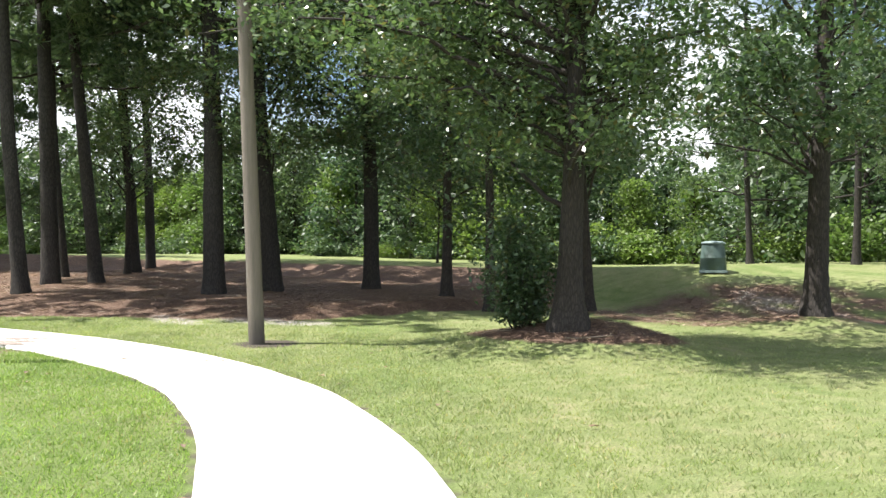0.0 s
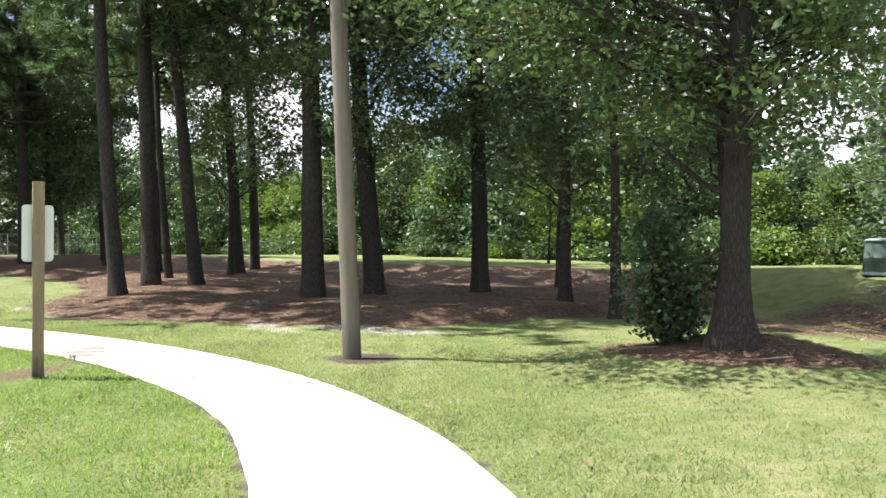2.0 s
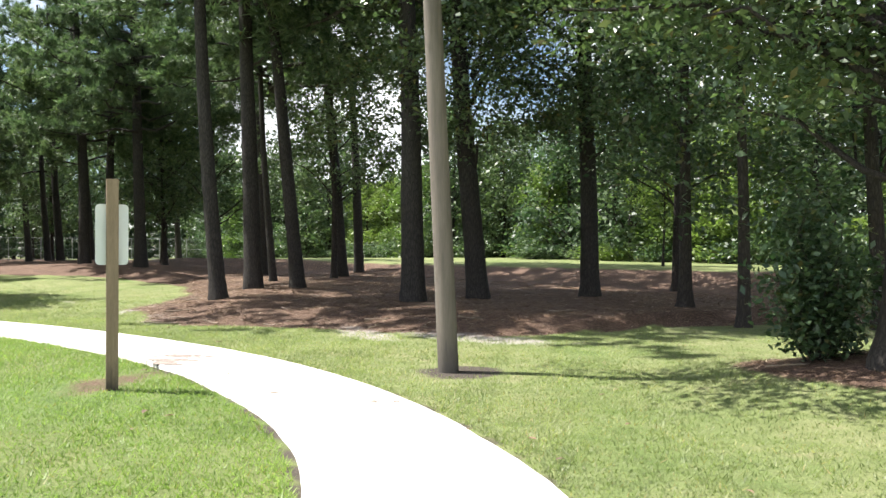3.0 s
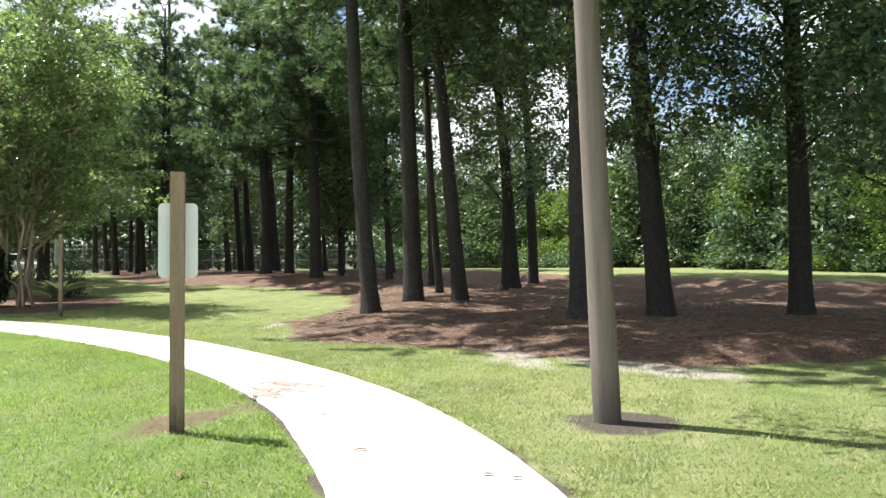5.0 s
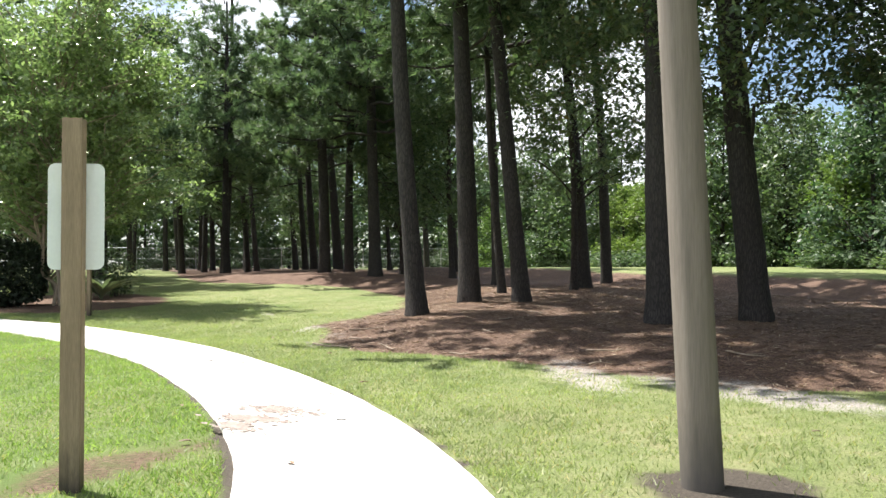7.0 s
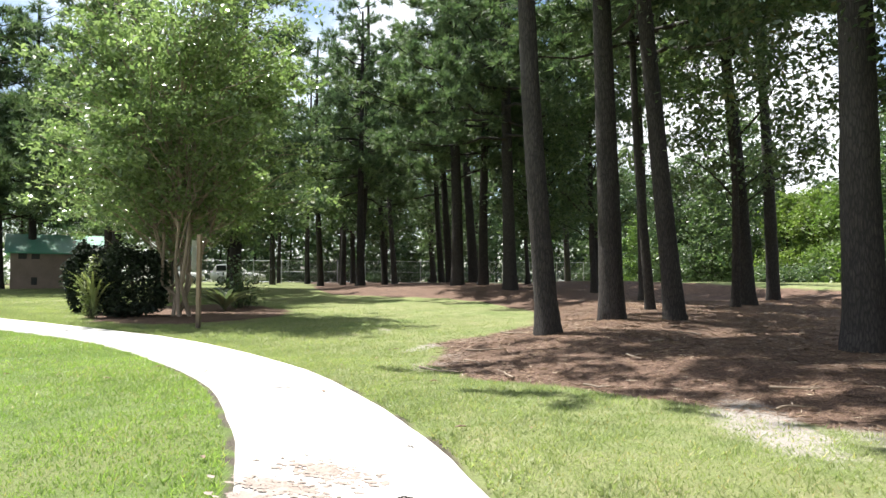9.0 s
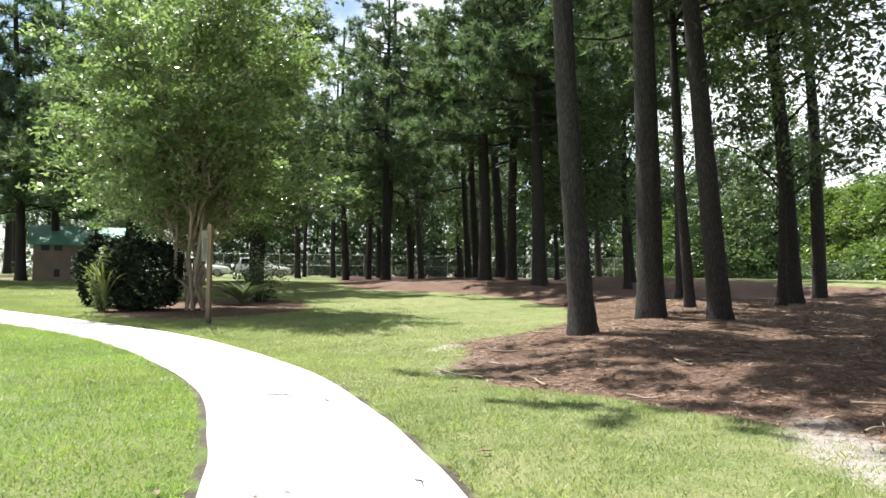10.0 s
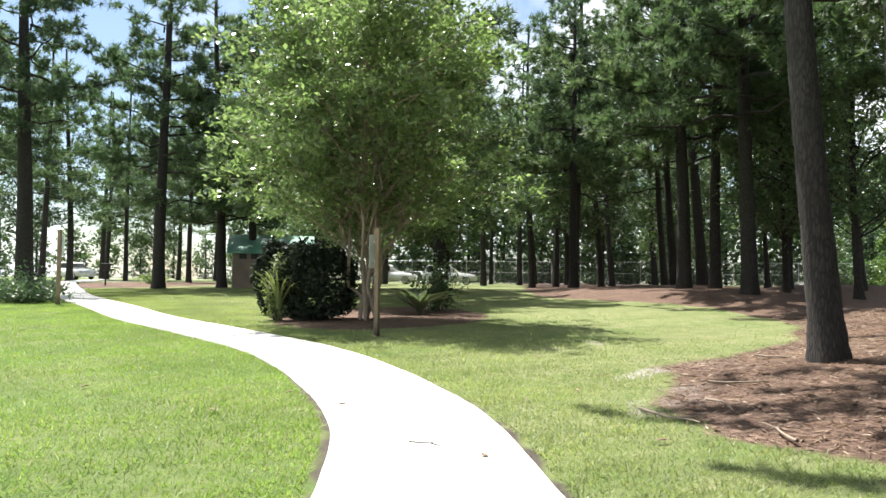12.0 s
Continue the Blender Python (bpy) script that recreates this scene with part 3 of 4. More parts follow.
# ---- single trees on the lawn side ----
# oak beside the lawn, with a low leafy side and a long limb over the grass
def oak():
    rng = np.random.default_rng(5)
    ob = thing("oak_tree", -6.13, 11.83, height1(-6.13, 11.83), "broad leafy oak with flared trunk on a straw mound", "tree")
    stem, line, r = trunk_mesh("trunk", 0.4, 11, (-0.005, -0.012), rng, M_OAKBARK, 1.95, 26)
    part_mesh("trunk", mesh_np("trunk", *stem, M_OAKBARK, True), ob)
    cs, wood = [], []
    for k in range(46):
        z = rng.uniform(2.2, 10.5)
        az = k * 2.4 + rng.uniform(-0.4, 0.4)
        ln = rng.uniform(1.0, 2.6) * (1 - 0.04 * abs(z - 5))
        end = np.array([math.cos(az) * ln, math.sin(az) * ln, z + 0.25 * ln])
        wood.append(limb((0, 0, z - 0.3 * ln), end, 0.02 + 0.012 * ln, rng, 0.05))
        for q in (0.55, 0.75, 0.9, 1.05):
            cs.append((np.array([0, 0, z]) * (1 - q) + end * q) + rng.standard_normal(3) * 0.25)
    for k in range(70):
        az, q, z = rng.uniform(0, 6.28), rng.uniform(0.3, 1.5), rng.uniform(2.5, 7.5)
        cs.append(np.array([math.cos(az) * q, math.sin(az) * q, z]))
        if k % 3 == 0:
            wood.append(limb((0, 0, z - 0.4), cs[-1], 0.02, rng, 0.02))
    # the long limb that reaches out over the lawn
    for k, (bx, by, bz, z0) in enumerate([(-5.5, -1.9, 4.9, 4.3), (-4.9, -1.3, 5.6, 4.6), (-5.0, -2.4, 5.8, 4.4), (-3.4, -2.2, 4.9, 4.0), (-3.8, 0.4, 4.6, 3.6), (-2.4, -2.4, 4.5, 3.4), (-4.4, -0.4, 6.4, 5.0), (-2.8, -1.0, 4.0, 3.2),
                                          (1.9, 0.9, 4.6, 3.8), (1.6, -1.2, 5.5, 4.5), (-1.6, -3.2, 6.6, 5.0), (0.2, -3.4, 6.8, 5.2), (1.8, -3.2, 6.6, 5.0), (2.8, -2.6, 7.2, 5.4), (3.6, -2.8, 7.4, 5.6), (-1.2, -1.8, 3.6, 2.8), (-1.0, 1.2, 3.4, 2.7)]):
        by -= 1.2 if bx < -2 else 0.0
        wood.append(limb((0, 0, z0), (bx, by, bz), 0.055, rng, 0.06))
        for q in np.linspace(0.3, 1.0, 11):
            cs.append(np.array([bx * q, by * q, z0 + (bz - z0) * q + 0.24 * q * (1 - q) * 4]) + rng.standard_normal(3) * [0.35, 0.35, 0.25])
    cs = np.array(cs)
    pts = np.repeat(cs, 90, 0) + rng.standard_normal((len(cs) * 90, 3)) * [0.27, 0.27, 0.2]
    v, f = leaves(pts, 0.105, rng, 0.5)
    tagged(part_mesh("branchwork", mesh_np("branchwork", *joined(wood), M_OAKBARK, True), ob), kind="stuff")
    part_mesh("crown", mesh_np("crown", v, f, M_OAKLEAF), ob)


oak()


def sprout_bush(x, y, w, h, n, label, mat, size=0.085, seed=0, name="shrub", fall=0.0):
    """Upright stems with leaves all the way down."""
    rng = np.random.default_rng(seed)
    ob = thing(name, x, y, height1(x, y), label, "shrub")
    wood, pts = [], []
    for k in range(14):
        az, r = rng.uniform(0, 6.28), w * 0.5 * math.sqrt(rng.uniform(0.02, 1))
        hh = h * (1 - 0.55 * (r / (w * 0.5)) ** 2) * rng.uniform(0.75, 1.05)
        end = np.array([math.cos(az) * r, math.sin(az) * r, hh])
        wood.append(limb((end[0] * 0.2, end[1] * 0.2, -0.1), end, 0.016, rng, 0.0))
        q = rng.uniform(0.08, 1.03, n // 14)[:, None]
        pts.append(end * [1, 1, 0] * (0.2 + 0.8 * q) + np.array([0, 0, 1.0]) * hh * q + rng.standard_normal((n // 14, 3)) * [0.16 * w, 0.16 * w, 0.12])
    pts = np.concatenate(pts)
    pts = pts[pts[:, 2] > 0.03]
    v, f = leaves(pts, size, rng, 0.5)
    tagged(part_mesh("stemwork", mesh_np("stemwork", *joined(wood), M_OAKBARK, True), ob), kind="stuff")
    part_mesh("foliage", mesh_np("foliage", v, f, mat), ob)
    return ob


sprout_bush(-7.08, 11.88, 1.1, 2.6, 7000, "leafy sapling clump growing against the oak trunk", M_OAKLEAF, seed=21)

B_OAK2 = broad_crown(31, 3.6, 13, 3.4, 175, 130, 0.15, M_OAKLEAF, twigs=0.15)
tree("oak_tree", -3.86, 17.84, 0.46, 12, B_OAK2, M_OAKBARK, "leafy oak on bare sandy slope", seed=40, lean=(0.0, -0.02))
tree("slim_tree", -13.67, 18.36, 0.3, 11, broad_crown(32, 3.2, 12, 3.0, 105, 100, 0.15, M_OAKLEAF, twigs=0.15), M_OAKBARK, "slim dark-leaved hardwood in pine straw", seed=41, lean=(0, -0.01))
tree("slim_tree", -9.72, 19.28, 0.34, 11, broad_crown(33, 3.6, 12, 2.8, 90, 100, 0.15, M_OAKLEAF, twigs=0.15), M_OAKBARK, "slim hardwood behind the leafy oak", seed=42, lean=(0, -0.01))
tree("slim_tree", -11.75, 17.68, 0.27, 10, broad_crown(34, 2.4, 11, 2.4, 85, 100, 0.14, M_OAKLEAF, twigs=0.15), M_OAKBARK, "slim hardwood with low leafy branches", seed=43, lean=(0, 0.0))

# hardwoods that fill in among the pines
MID = [broad_crown(51, 3.4, 13, 3.2, 150, 58, 0.265, M_WOODLEAF), broad_crown(52, 4.2, 15, 3.4, 160, 58, 0.265, M_WOODLEAF), broad_crown(53, 2.6, 11, 2.8, 140, 58, 0.25, M_WOODLEAF)]
FINE = [broad_crown(54, 3.8, 13, 3.2, 150, 110, 0.17, M_WOODLEAF, 0.42, twigs=0.15), broad_crown(55, 3.0, 12.5, 3.0, 150, 110, 0.17, M_WOODLEAF, 0.42, twigs=0.15)]
for k, (x, y, d, h) in enumerate([(-31.64, 19.1, 0.26, 12), (-42.96, 18.35, 0.3, 13), (-46.34, 16.72, 0.3, 13), (-52.03, 18.43, 0.34, 13), (-59.21, 19.27, 0.3, 13), (-71.18, 15.72, 0.3, 13), (-78.17, 19.3, 0.3, 13), (-67.4, 8.7, 0.3, 12), (-18.89, 24.96, 0.25, 11), (-88.02, 18.44, 0.3, 13), (-87.67, 11.74, 0.3, 12)]):
    tree("hardwood_tree", x, y, d, h, FINE[k % 2] if x > -45 else MID[k % 3], M_OAKBARK, "leafy hardwood growing among the pines", "hardwoods among the pines", seed=60 + k, turn=k * 61, lean=(0, -0.02))

# ---- the wood beyond the grass bank ----
WOOD = [broad_crown(71, 0.6, 13, 4.2, 230, 36, 0.38, M_WOODLEAF, 0.6, shape=0), broad_crown(72, 1.0, 15, 4.4, 240, 36, 0.38, M_WOODLEAF, 0.65), broad_crown(73, 0.3, 10, 3.8, 210, 36, 0.34, M_LIGHTLEAF, 0.55, shape=0),
        broad_crown(74, 2.0, 17, 4.0, 230, 36, 0.38, M_WOODLEAF, 0.65)]
WPINE = [pine_crown(75, 2.4, 14, 3.6, 34, 0.34, 0.42, 0.05, 10), pine_crown(76, 7.0, 20, 3.8, 30, 0.34, 0.42, 0.05, 10)]
DEEP = [broad_crown(81, 0.2, 14, 4.6, 190, 16, 0.66, M_WOODLEAF, 0.7, 0.1, twigs=0), broad_crown(82, 1.0, 17, 4.6, 190, 16, 0.66, M_WOODLEAF, 0.7, 0.1, twigs=0)]
FAR = [broad_crown(83, 0.2, 13, 5.0, 120, 12, 0.95, M_WOODLEAF, 0.8, 0.1, twigs=0), broad_crown(84, 0.5, 15, 4.6, 120, 12, 0.95, M_WOODLEAF, 0.8, 0.1, twigs=0)]


def wood_tree(kind, x, y, s, turn, k):
    crown = (WOOD + WPINE + DEEP)[kind]
    name, mat, lab = ("wood_pine", M_PINEBARK, "young pine in the wood beyond the bank") if kind in (4, 5) else ("wood_tree", M_OAKBARK, "dense leafy tree in the wood beyond the bank")
    tree(name, x, y, 0.34, (12, 13, 9, 15, 14, 20, 12, 14)[kind] * s, crown, mat, lab, "wood beyond the bank", lean=(0, 0), seed=100 + k, turn=turn, scale=s, flare=1.3)


rng = np.random.default_rng(8)
k = 0
GAPS = ((-60.6, 3.6, 0.72), (-24.4, 1.2, 0.6), (-15.5, 2.6, 0.48))  # where the sky shows between the crowns
for row, (y0, step) in enumerate(((43, 4.0), (49, 4.8), (56, 5.2))):
    for x in np.arange(-100, 30, step):
        xx, yy = x + rng.uniform(-1.2, 1.2), y0 + rng.uniform(-1.5, 1.5) - 0.08 * max(0, -50 - x)
        kind = int(rng.choice([0, 1, 2, 3, 4, 5], p=[0.24, 0.17, 0.24, 0.13, 0.13, 0.09])) if row == 0 else int(rng.choice([6, 7, 5], p=[0.5, 0.35, 0.15]))
        s, turn = rng.uniform(0.62, 0.95) if row == 0 else rng.uniform(0.55, 0.85), rng.uniform(0, 360)
        for gx, gw, gs in GAPS:
            if abs((xx + 0.3) * 40 / (yy - 0.4) - gx) < gw:
                kind, s = (2, gs) if row == 0 else (6, gs * 0.9)
        wood_tree(kind, xx, yy, s, turn, k)
        k += 1

# lower trees that close the wood behind the gaps
for k2, x in enumerate(np.arange(-100, 14, 4.2)):
    wood_tree(6, x + rng.uniform(-1, 1), 62 + rng.uniform(-2, 2), rng.uniform(0.5, 0.66), rng.uniform(0, 360), 200 + k2)

# low growth along the foot of the wood
for k, x in enumerate(np.arange(-92, 20, 3.4)):
    if k == 0:
        LOW = [sprout_bush(x, 39.5, 3.6, 2.6, 2600, "low leafy growth along the edge of the wood", M_LIGHTLEAF, 0.2, 90, "undergrowth"), sprout_bush(x + 2, 40.5, 3.2, 2.0, 2200, "low leafy growth along the edge of the wood", M_WOODLEAF, 0.2, 91, "undergrowth")]
        for o in LOW:
            tagged(o, group="undergrowth along the wood")
        continue
    if rng.random() < 0.3:
        continue
    xx, yy = x + rng.uniform(-1, 1), 39.8 + rng.uniform(-0.8, 1.4)
    copy_thing(LOW[int(rng.random() < 0.7)], pose(xx, yy, height1(xx, yy), 0, 0, rng.uniform(0, 360)) @ Matrix.Diagonal((rng.uniform(0.7, 1.2), 1, rng.uniform(0.45, 1.4), 1)))


# ---- pole and posts ----
def utility_pole():
    ob = thing("utility_pole", -10.36, 9.0, height1(-10.36, 9.0), "smooth weathered wooden utility pole set in bare soil", "utility pole")
    z = np.linspace(-0.3, 10.5, 40)
    v, f = tube(np.stack([-0.021 * z, -0.037 * z, z], 1), 0.132 - 0.0035 * z, 32)
    part_mesh("pole", mesh_np("pole", v, f, M_POLE, True), ob)


utility_pole()


def sign_post(x, y, h, turn, sw, sh, sz, label, stand_off=0.048):
    ob = thing("sign_post", x, y, height1(x, y), label, "sign", rz=turn)
    bm = box_bm(0.124, 0.09, h + 0.3, 0, 0, h / 2 - 0.15, 0.006)
    part("post", bm, M_POST, ob)
    bm = bmesh.new()
    rr, n = 0.045, 5
    pts = []
    for cx, cz, a0 in ((sw / 2 - rr, sh / 2 - rr, 0), (-sw / 2 + rr, sh / 2 - rr, 90), (-sw / 2 + rr, -sh / 2 + rr, 180), (sw / 2 - rr, -sh / 2 + rr, 270)):
        for i in range(n + 1):
            a = radians(a0 + 90 * i / n)
            pts.append((cx + rr * math.cos(a), cz + rr * math.sin(a)))
    front = [bm.verts.new((px, 0.0, pz)) for px, pz in pts]
    back = [bm.verts.new((px, 0.004, pz)) for px, pz in pts]
    bm.faces.new(front)
    bm.faces.new(back[::-1])
    for i in range(len(pts)):
        j = (i + 1) % len(pts)
        bm.faces.new((front[i], back[i], back[j], front[j]))
    s = part("sign_panel", bm, M_SIGN, ob, "pale metal sign panel with rounded corners")
    s.matrix_basis = pose(0, stand_off, sz)
    if stand_off > 0.06:
        for bz in (-0.2, 0.2):
            part("bracket", box_bm(0.03, stand_off - 0.046, 0.03, 0, (stand_off + 0.042) / 2, sz + bz, 0.004), M_SIGN, ob, "small metal bracket")
    return ob


sign_post(-11.5, 5.23, 2.32, 80, 0.34, 0.67, 1.71, "wooden post with blank back of a pale metal sign")

# ---- beyond the bank: single plants and the bin ----
tree("young_pine", -9.43, 31.93, 0.26, 13, WPINE[0], M_PINEBARK, "soft light-green young pine on the grass bank", "young pines on the bank", lean=(0, 0), seed=201, turn=40)
tree("young_pine", -5.4, 30.09, 0.26, 13, WPINE[0], M_PINEBARK, "soft light-green young pine on the grass bank", "young pines on the bank", lean=(0, 0), seed=202, turn=150, scale=0.95)
tree("young_pine", -0.77, 29.35, 0.26, 13, WPINE[0], M_PINEBARK, "soft light-green young pine on the grass bank", "young pines on the bank", lean=(0, 0), seed=203, turn=260, scale=0.95)
tree("sapling", -25.06, 32.27, 0.12, 6.2, broad_crown(35, 2.0, 7, 1.5, 60, 60, 0.17, M_LIGHTLEAF), M_OAKBARK, "slender yellow-green sapling on the grass bank", seed=44, lean=(0, 0))
for bx, by, bh in ((-20.21, 39.91, 2.7), (-17.46, 39.58, 1.8)):
    sprout_bush(bx, by, 2.6, bh, 2000, "bright sunlit shrub at the edge of the wood", M_LIGHTLEAF, 0.26, int(-bx * 10), "shrub")

M_BIN = surface("dark_green_plastic", [(0.3, (0.06, 0.095, 0.085)), (0.7, (0.09, 0.135, 0.12))], 3.0, 0.5, 40, 0.1, 0.002)
M_LID = surface("grey_green_plastic", [(0.3, (0.16, 0.22, 0.22)), (0.7, (0.24, 0.3, 0.3))], 3.0, 0.5, 40, 0.1, 0.002)


def frustum(w0, d0, w1, d1, z0, z1, bevel=0.03):
    bm = bmesh.new()
    lo = [bm.verts.new((sx * w0 / 2, sy * d0 / 2, z0)) for sx, sy in ((-1, -1), (1, -1), (1, 1), (-1, 1))]
    hi = [bm.verts.new((sx * w1 / 2, sy * d1 / 2, z1)) for sx, sy in ((-1, -1), (1, -1), (1, 1), (-1, 1))]
    bm.faces.new(lo[::-1])
    bm.faces.new(hi)
    for i in range(4):
        j = (i + 1) % 4
        bm.faces.new((lo[i], lo[j], hi[j], hi[i]))
    if bevel:
        bmesh.ops.bevel(bm, geom=bm.edges[:], offset=bevel, segments=2, affect="EDGES")
    return bm


def compost_bin():
    x, y = -8.1, 24.05
    ob = thing("compost_bin", x, y, height1(x, y) - 0.02, "dark green tapered plastic bin on the slope", "bin", rz=20)
    part("base_slab", box_bm(0.8, 0.75, 0.08, 0, 0, 0.04, 0.01), M_LID, ob)
    v, f = tube([(0, 0, 0.08), (0, 0, 0.1), (0, 0, 0.42), (0, 0, 0.44), (0, 0, 0.46), (0, 0, 0.8), (0, 0, 0.84), (0, 0, 0.85)], [0.36, 0.385, 0.365, 0.375, 0.36, 0.325, 0.32, 0.3], 12)
    part_mesh("body", mesh_np("body", v, f, M_BIN), ob)
    v, f = tube([(0, 0, 0.835), (0, 0, 0.85), (0, 0, 0.9), (0, 0, 0.93), (0, 0, 0.945)], [0.3, 0.345, 0.335, 0.25, 0.001], 12)
    part_mesh("lid", mesh_np("lid", v, f, M_LID), ob, "paler grey-green lid")
    for k in range(12):
        a = radians(30 * k + 15)
        r = part("rib", frustum(0.03, 0.05, 0.02, 0.04, 0.14, 0.8, 0.006), M_BIN, ob)
        r.matrix_basis = pose(0.35 * math.cos(a), 0.35 * math.sin(a), 0, 0, 0, 30 * k + 15) @ pose(0, 0, 0, 0, -5, 0)


compost_bin()


# ---- the spreading small tree and its shrubs ----
def myrtle(x, y):
    rng = np.random.default_rng(77)
    ob = thing("crape_myrtle", x, y, height1(x, y), "wide multi-stemmed small tree with light green leaves", "tree")
    cs, fine, stems = [], [], []
    for k in range(6):
        az = k * 1.05 + rng.uniform(-0.2, 0.2)
        sp = rng.uniform(0.45, 1.1)
        h = rng.uniform(5.6, 9.6)
        foot = np.array([math.cos(az) * rng.uniform(0.1, 0.4), math.sin(az) * rng.uniform(0.1, 0.4), -0.15])
        top = np.array([math.cos(az) * sp * 1.3, math.sin(az) * sp * 1.3, h])
        v, f = limb(foot, top, 0.06, rng, 0.03, 10)
        part_mesh("stem", mesh_np("stem", v, f, M_SMOOTH, True), ob)
        for m in range(31):
            a2 = az + rng.normal(0, 0.85)
            q = rng.uniform(0.24, 1.0)
            ln = rng.uniform(0.6, 4.9 - 2.6 * q)
            p0 = foot + (top - foot) * q
            zt = p0[2] + rng.uniform(-0.2, 1.0) * 1.8 + (5.0 - ln) * rng.uniform(0.1, 0.95)
            p1 = np.array([p0[0] + math.cos(a2) * ln, p0[1] + math.sin(a2) * ln, max(zt, 2.0 + 0.12 * ln)])
            fine.append(limb(p0, p1, 0.024, rng, 0.1, 6))
            for g in np.linspace(0.3, 1.05, 7):
                cs.append(p0 + (p1 - p0) * g + [0, 0, 0.4 * ln * g * (1 - g)] + rng.standard_normal(3) * 0.3)
    cs = np.array(cs)
    pts = np.repeat(cs, 40, 0) + rng.standard_normal((len(cs) * 40, 3)) * [0.2, 0.2, 0.1]
    v, f = leaves(pts, 0.14, rng, 0.52)
    tagged(part_mesh("branchwork", mesh_np("branchwork", *joined(fine), M_SMOOTH, True), ob), kind="stuff")
    part_mesh("crown", mesh_np("crown", v, f, M_MYRTLE), ob)

    return ob


MYRTLE = myrtle(-31.8, 2.4)
copy_thing(MYRTLE, pose(-40.0, 0.6, height1(-40.0, 0.6), 0, 0, 130) @ Matrix.Diagonal((0.9, 0.9, 0.9, 1)))


def hedge(x, y, w, d, h, seed, label):
    """A clipped dark evergreen, full of small leaves."""
    rng = np.random.default_rng(seed)
    ob = thing("evergreen_shrub", x, y, height1(x, y), label, "shrub")
    n = 9000
    u = rng.standard_normal((n, 3))
    u /= np.linalg.norm(u, axis=1, keepdims=True)
    r = rng.uniform(0.72, 1.0, n) ** 0.5
    lump = 1 + 0.12 * np.sin(5 * u[:, 0] + seed) + 0.1 * np.sin(6 * u[:, 1] + 4 * u[:, 2]) + 0.05 * rng.standard_normal(n)
    p = np.sign(u) * np.abs(u) ** 0.9 * (r * lump)[:, None] * [w / 2, d / 2, h / 2] + [0, 0, h / 2]
    p += rng.standard_normal((n, 3)) * 0.05
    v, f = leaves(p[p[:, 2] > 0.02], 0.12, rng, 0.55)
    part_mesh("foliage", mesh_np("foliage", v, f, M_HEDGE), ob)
    part_mesh("stem", mesh_np("stem", *limb((0, 0, -0.1), (0, 0, h * 0.7), 0.06, rng, 0), M_OAKBARK, True), ob)


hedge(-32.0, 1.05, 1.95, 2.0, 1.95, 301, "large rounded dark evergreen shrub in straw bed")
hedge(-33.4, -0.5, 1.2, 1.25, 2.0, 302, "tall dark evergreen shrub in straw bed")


def plume(x, y, h, n, seed, name, label, mat, width, spread):
    """Arching strap leaves from one crown at the ground."""
    rng = np.random.default_rng(seed)
    ob = thing(name, x, y, height1(x, y), label, "plant")
    for k in range(n):
        az, ln, out = rng.uniform(0, 6.28), h * rng.uniform(0.7, 1.15), spread * rng.uniform(0.3, 1.1)
        t = np.linspace(0, 1, 7)
        px, pz = out * t**1.5, ln * (t - 0.35 * t**3)
        w = width * np.sin(np.pi * np.clip(t * 0.85 + 0.12, 0, 1))
        c, s = math.cos(az), math.sin(az)
        vs = []
        for side in (-1, 0, 1):
            vs.append(np.stack([c * px - s * side * w, s * px + c * side * w, pz + 0.25 * w * abs(side)], 1))
        v = np.stack(vs, 1).reshape(-1, 3)
        i, j = np.meshgrid(np.arange(6), np.arange(2), indexing="ij")
        f = np.stack([i * 3 + j, i * 3 + j + 1, (i + 1) * 3 + j + 1, (i + 1) * 3 + j], -1).reshape(-1, 4)
        part_mesh("leaf_blade", mesh_np("leaf_blade", v, f, mat, True), ob)


M_STRAP = leaf_material("strap_leaves", (0.13, 0.16, 0.1), (0.26, 0.29, 0.19), 0.2, 0.3)
M_PLUME = leaf_material("pale_plume_leaves", (0.16, 0.2, 0.08), (0.28, 0.3, 0.15), 0.3, 0.5)
plume(-35.0, 3.2, 1.0, 40, 311, "strap_leaf_plant", "clump of broad arching strap leaves in straw", M_STRAP, 0.085, 1.3)
plume(-31.3, 0.2, 1.85, 46, 312, "plume_shrub", "pale feathery upright shrub between dark evergreens", M_PLUME, 0.03, 0.9)
sprout_bush(-31.4, 0.15, 0.7, 1.75, 1800, "pale twiggy shrub between dark evergreens", M_PLUME, 0.09, 313)
sprout_bush(-36.3, 3.6, 1.5, 2.0, 1500, "thin twiggy shrub beside the strap-leaf plant", M_OAKLEAF, 0.1, 314)

sign_post(-27.5, 3.62, 2.2, 168, 0.35, 0.68, 1.72, "wooden sign post with panel seen almost edge-on", 0.11)
sign_post(-36.2, -9.2, 2.5, 70, 0.36, 0.69, 2.0, "wooden sign post with pale panel beside the path")


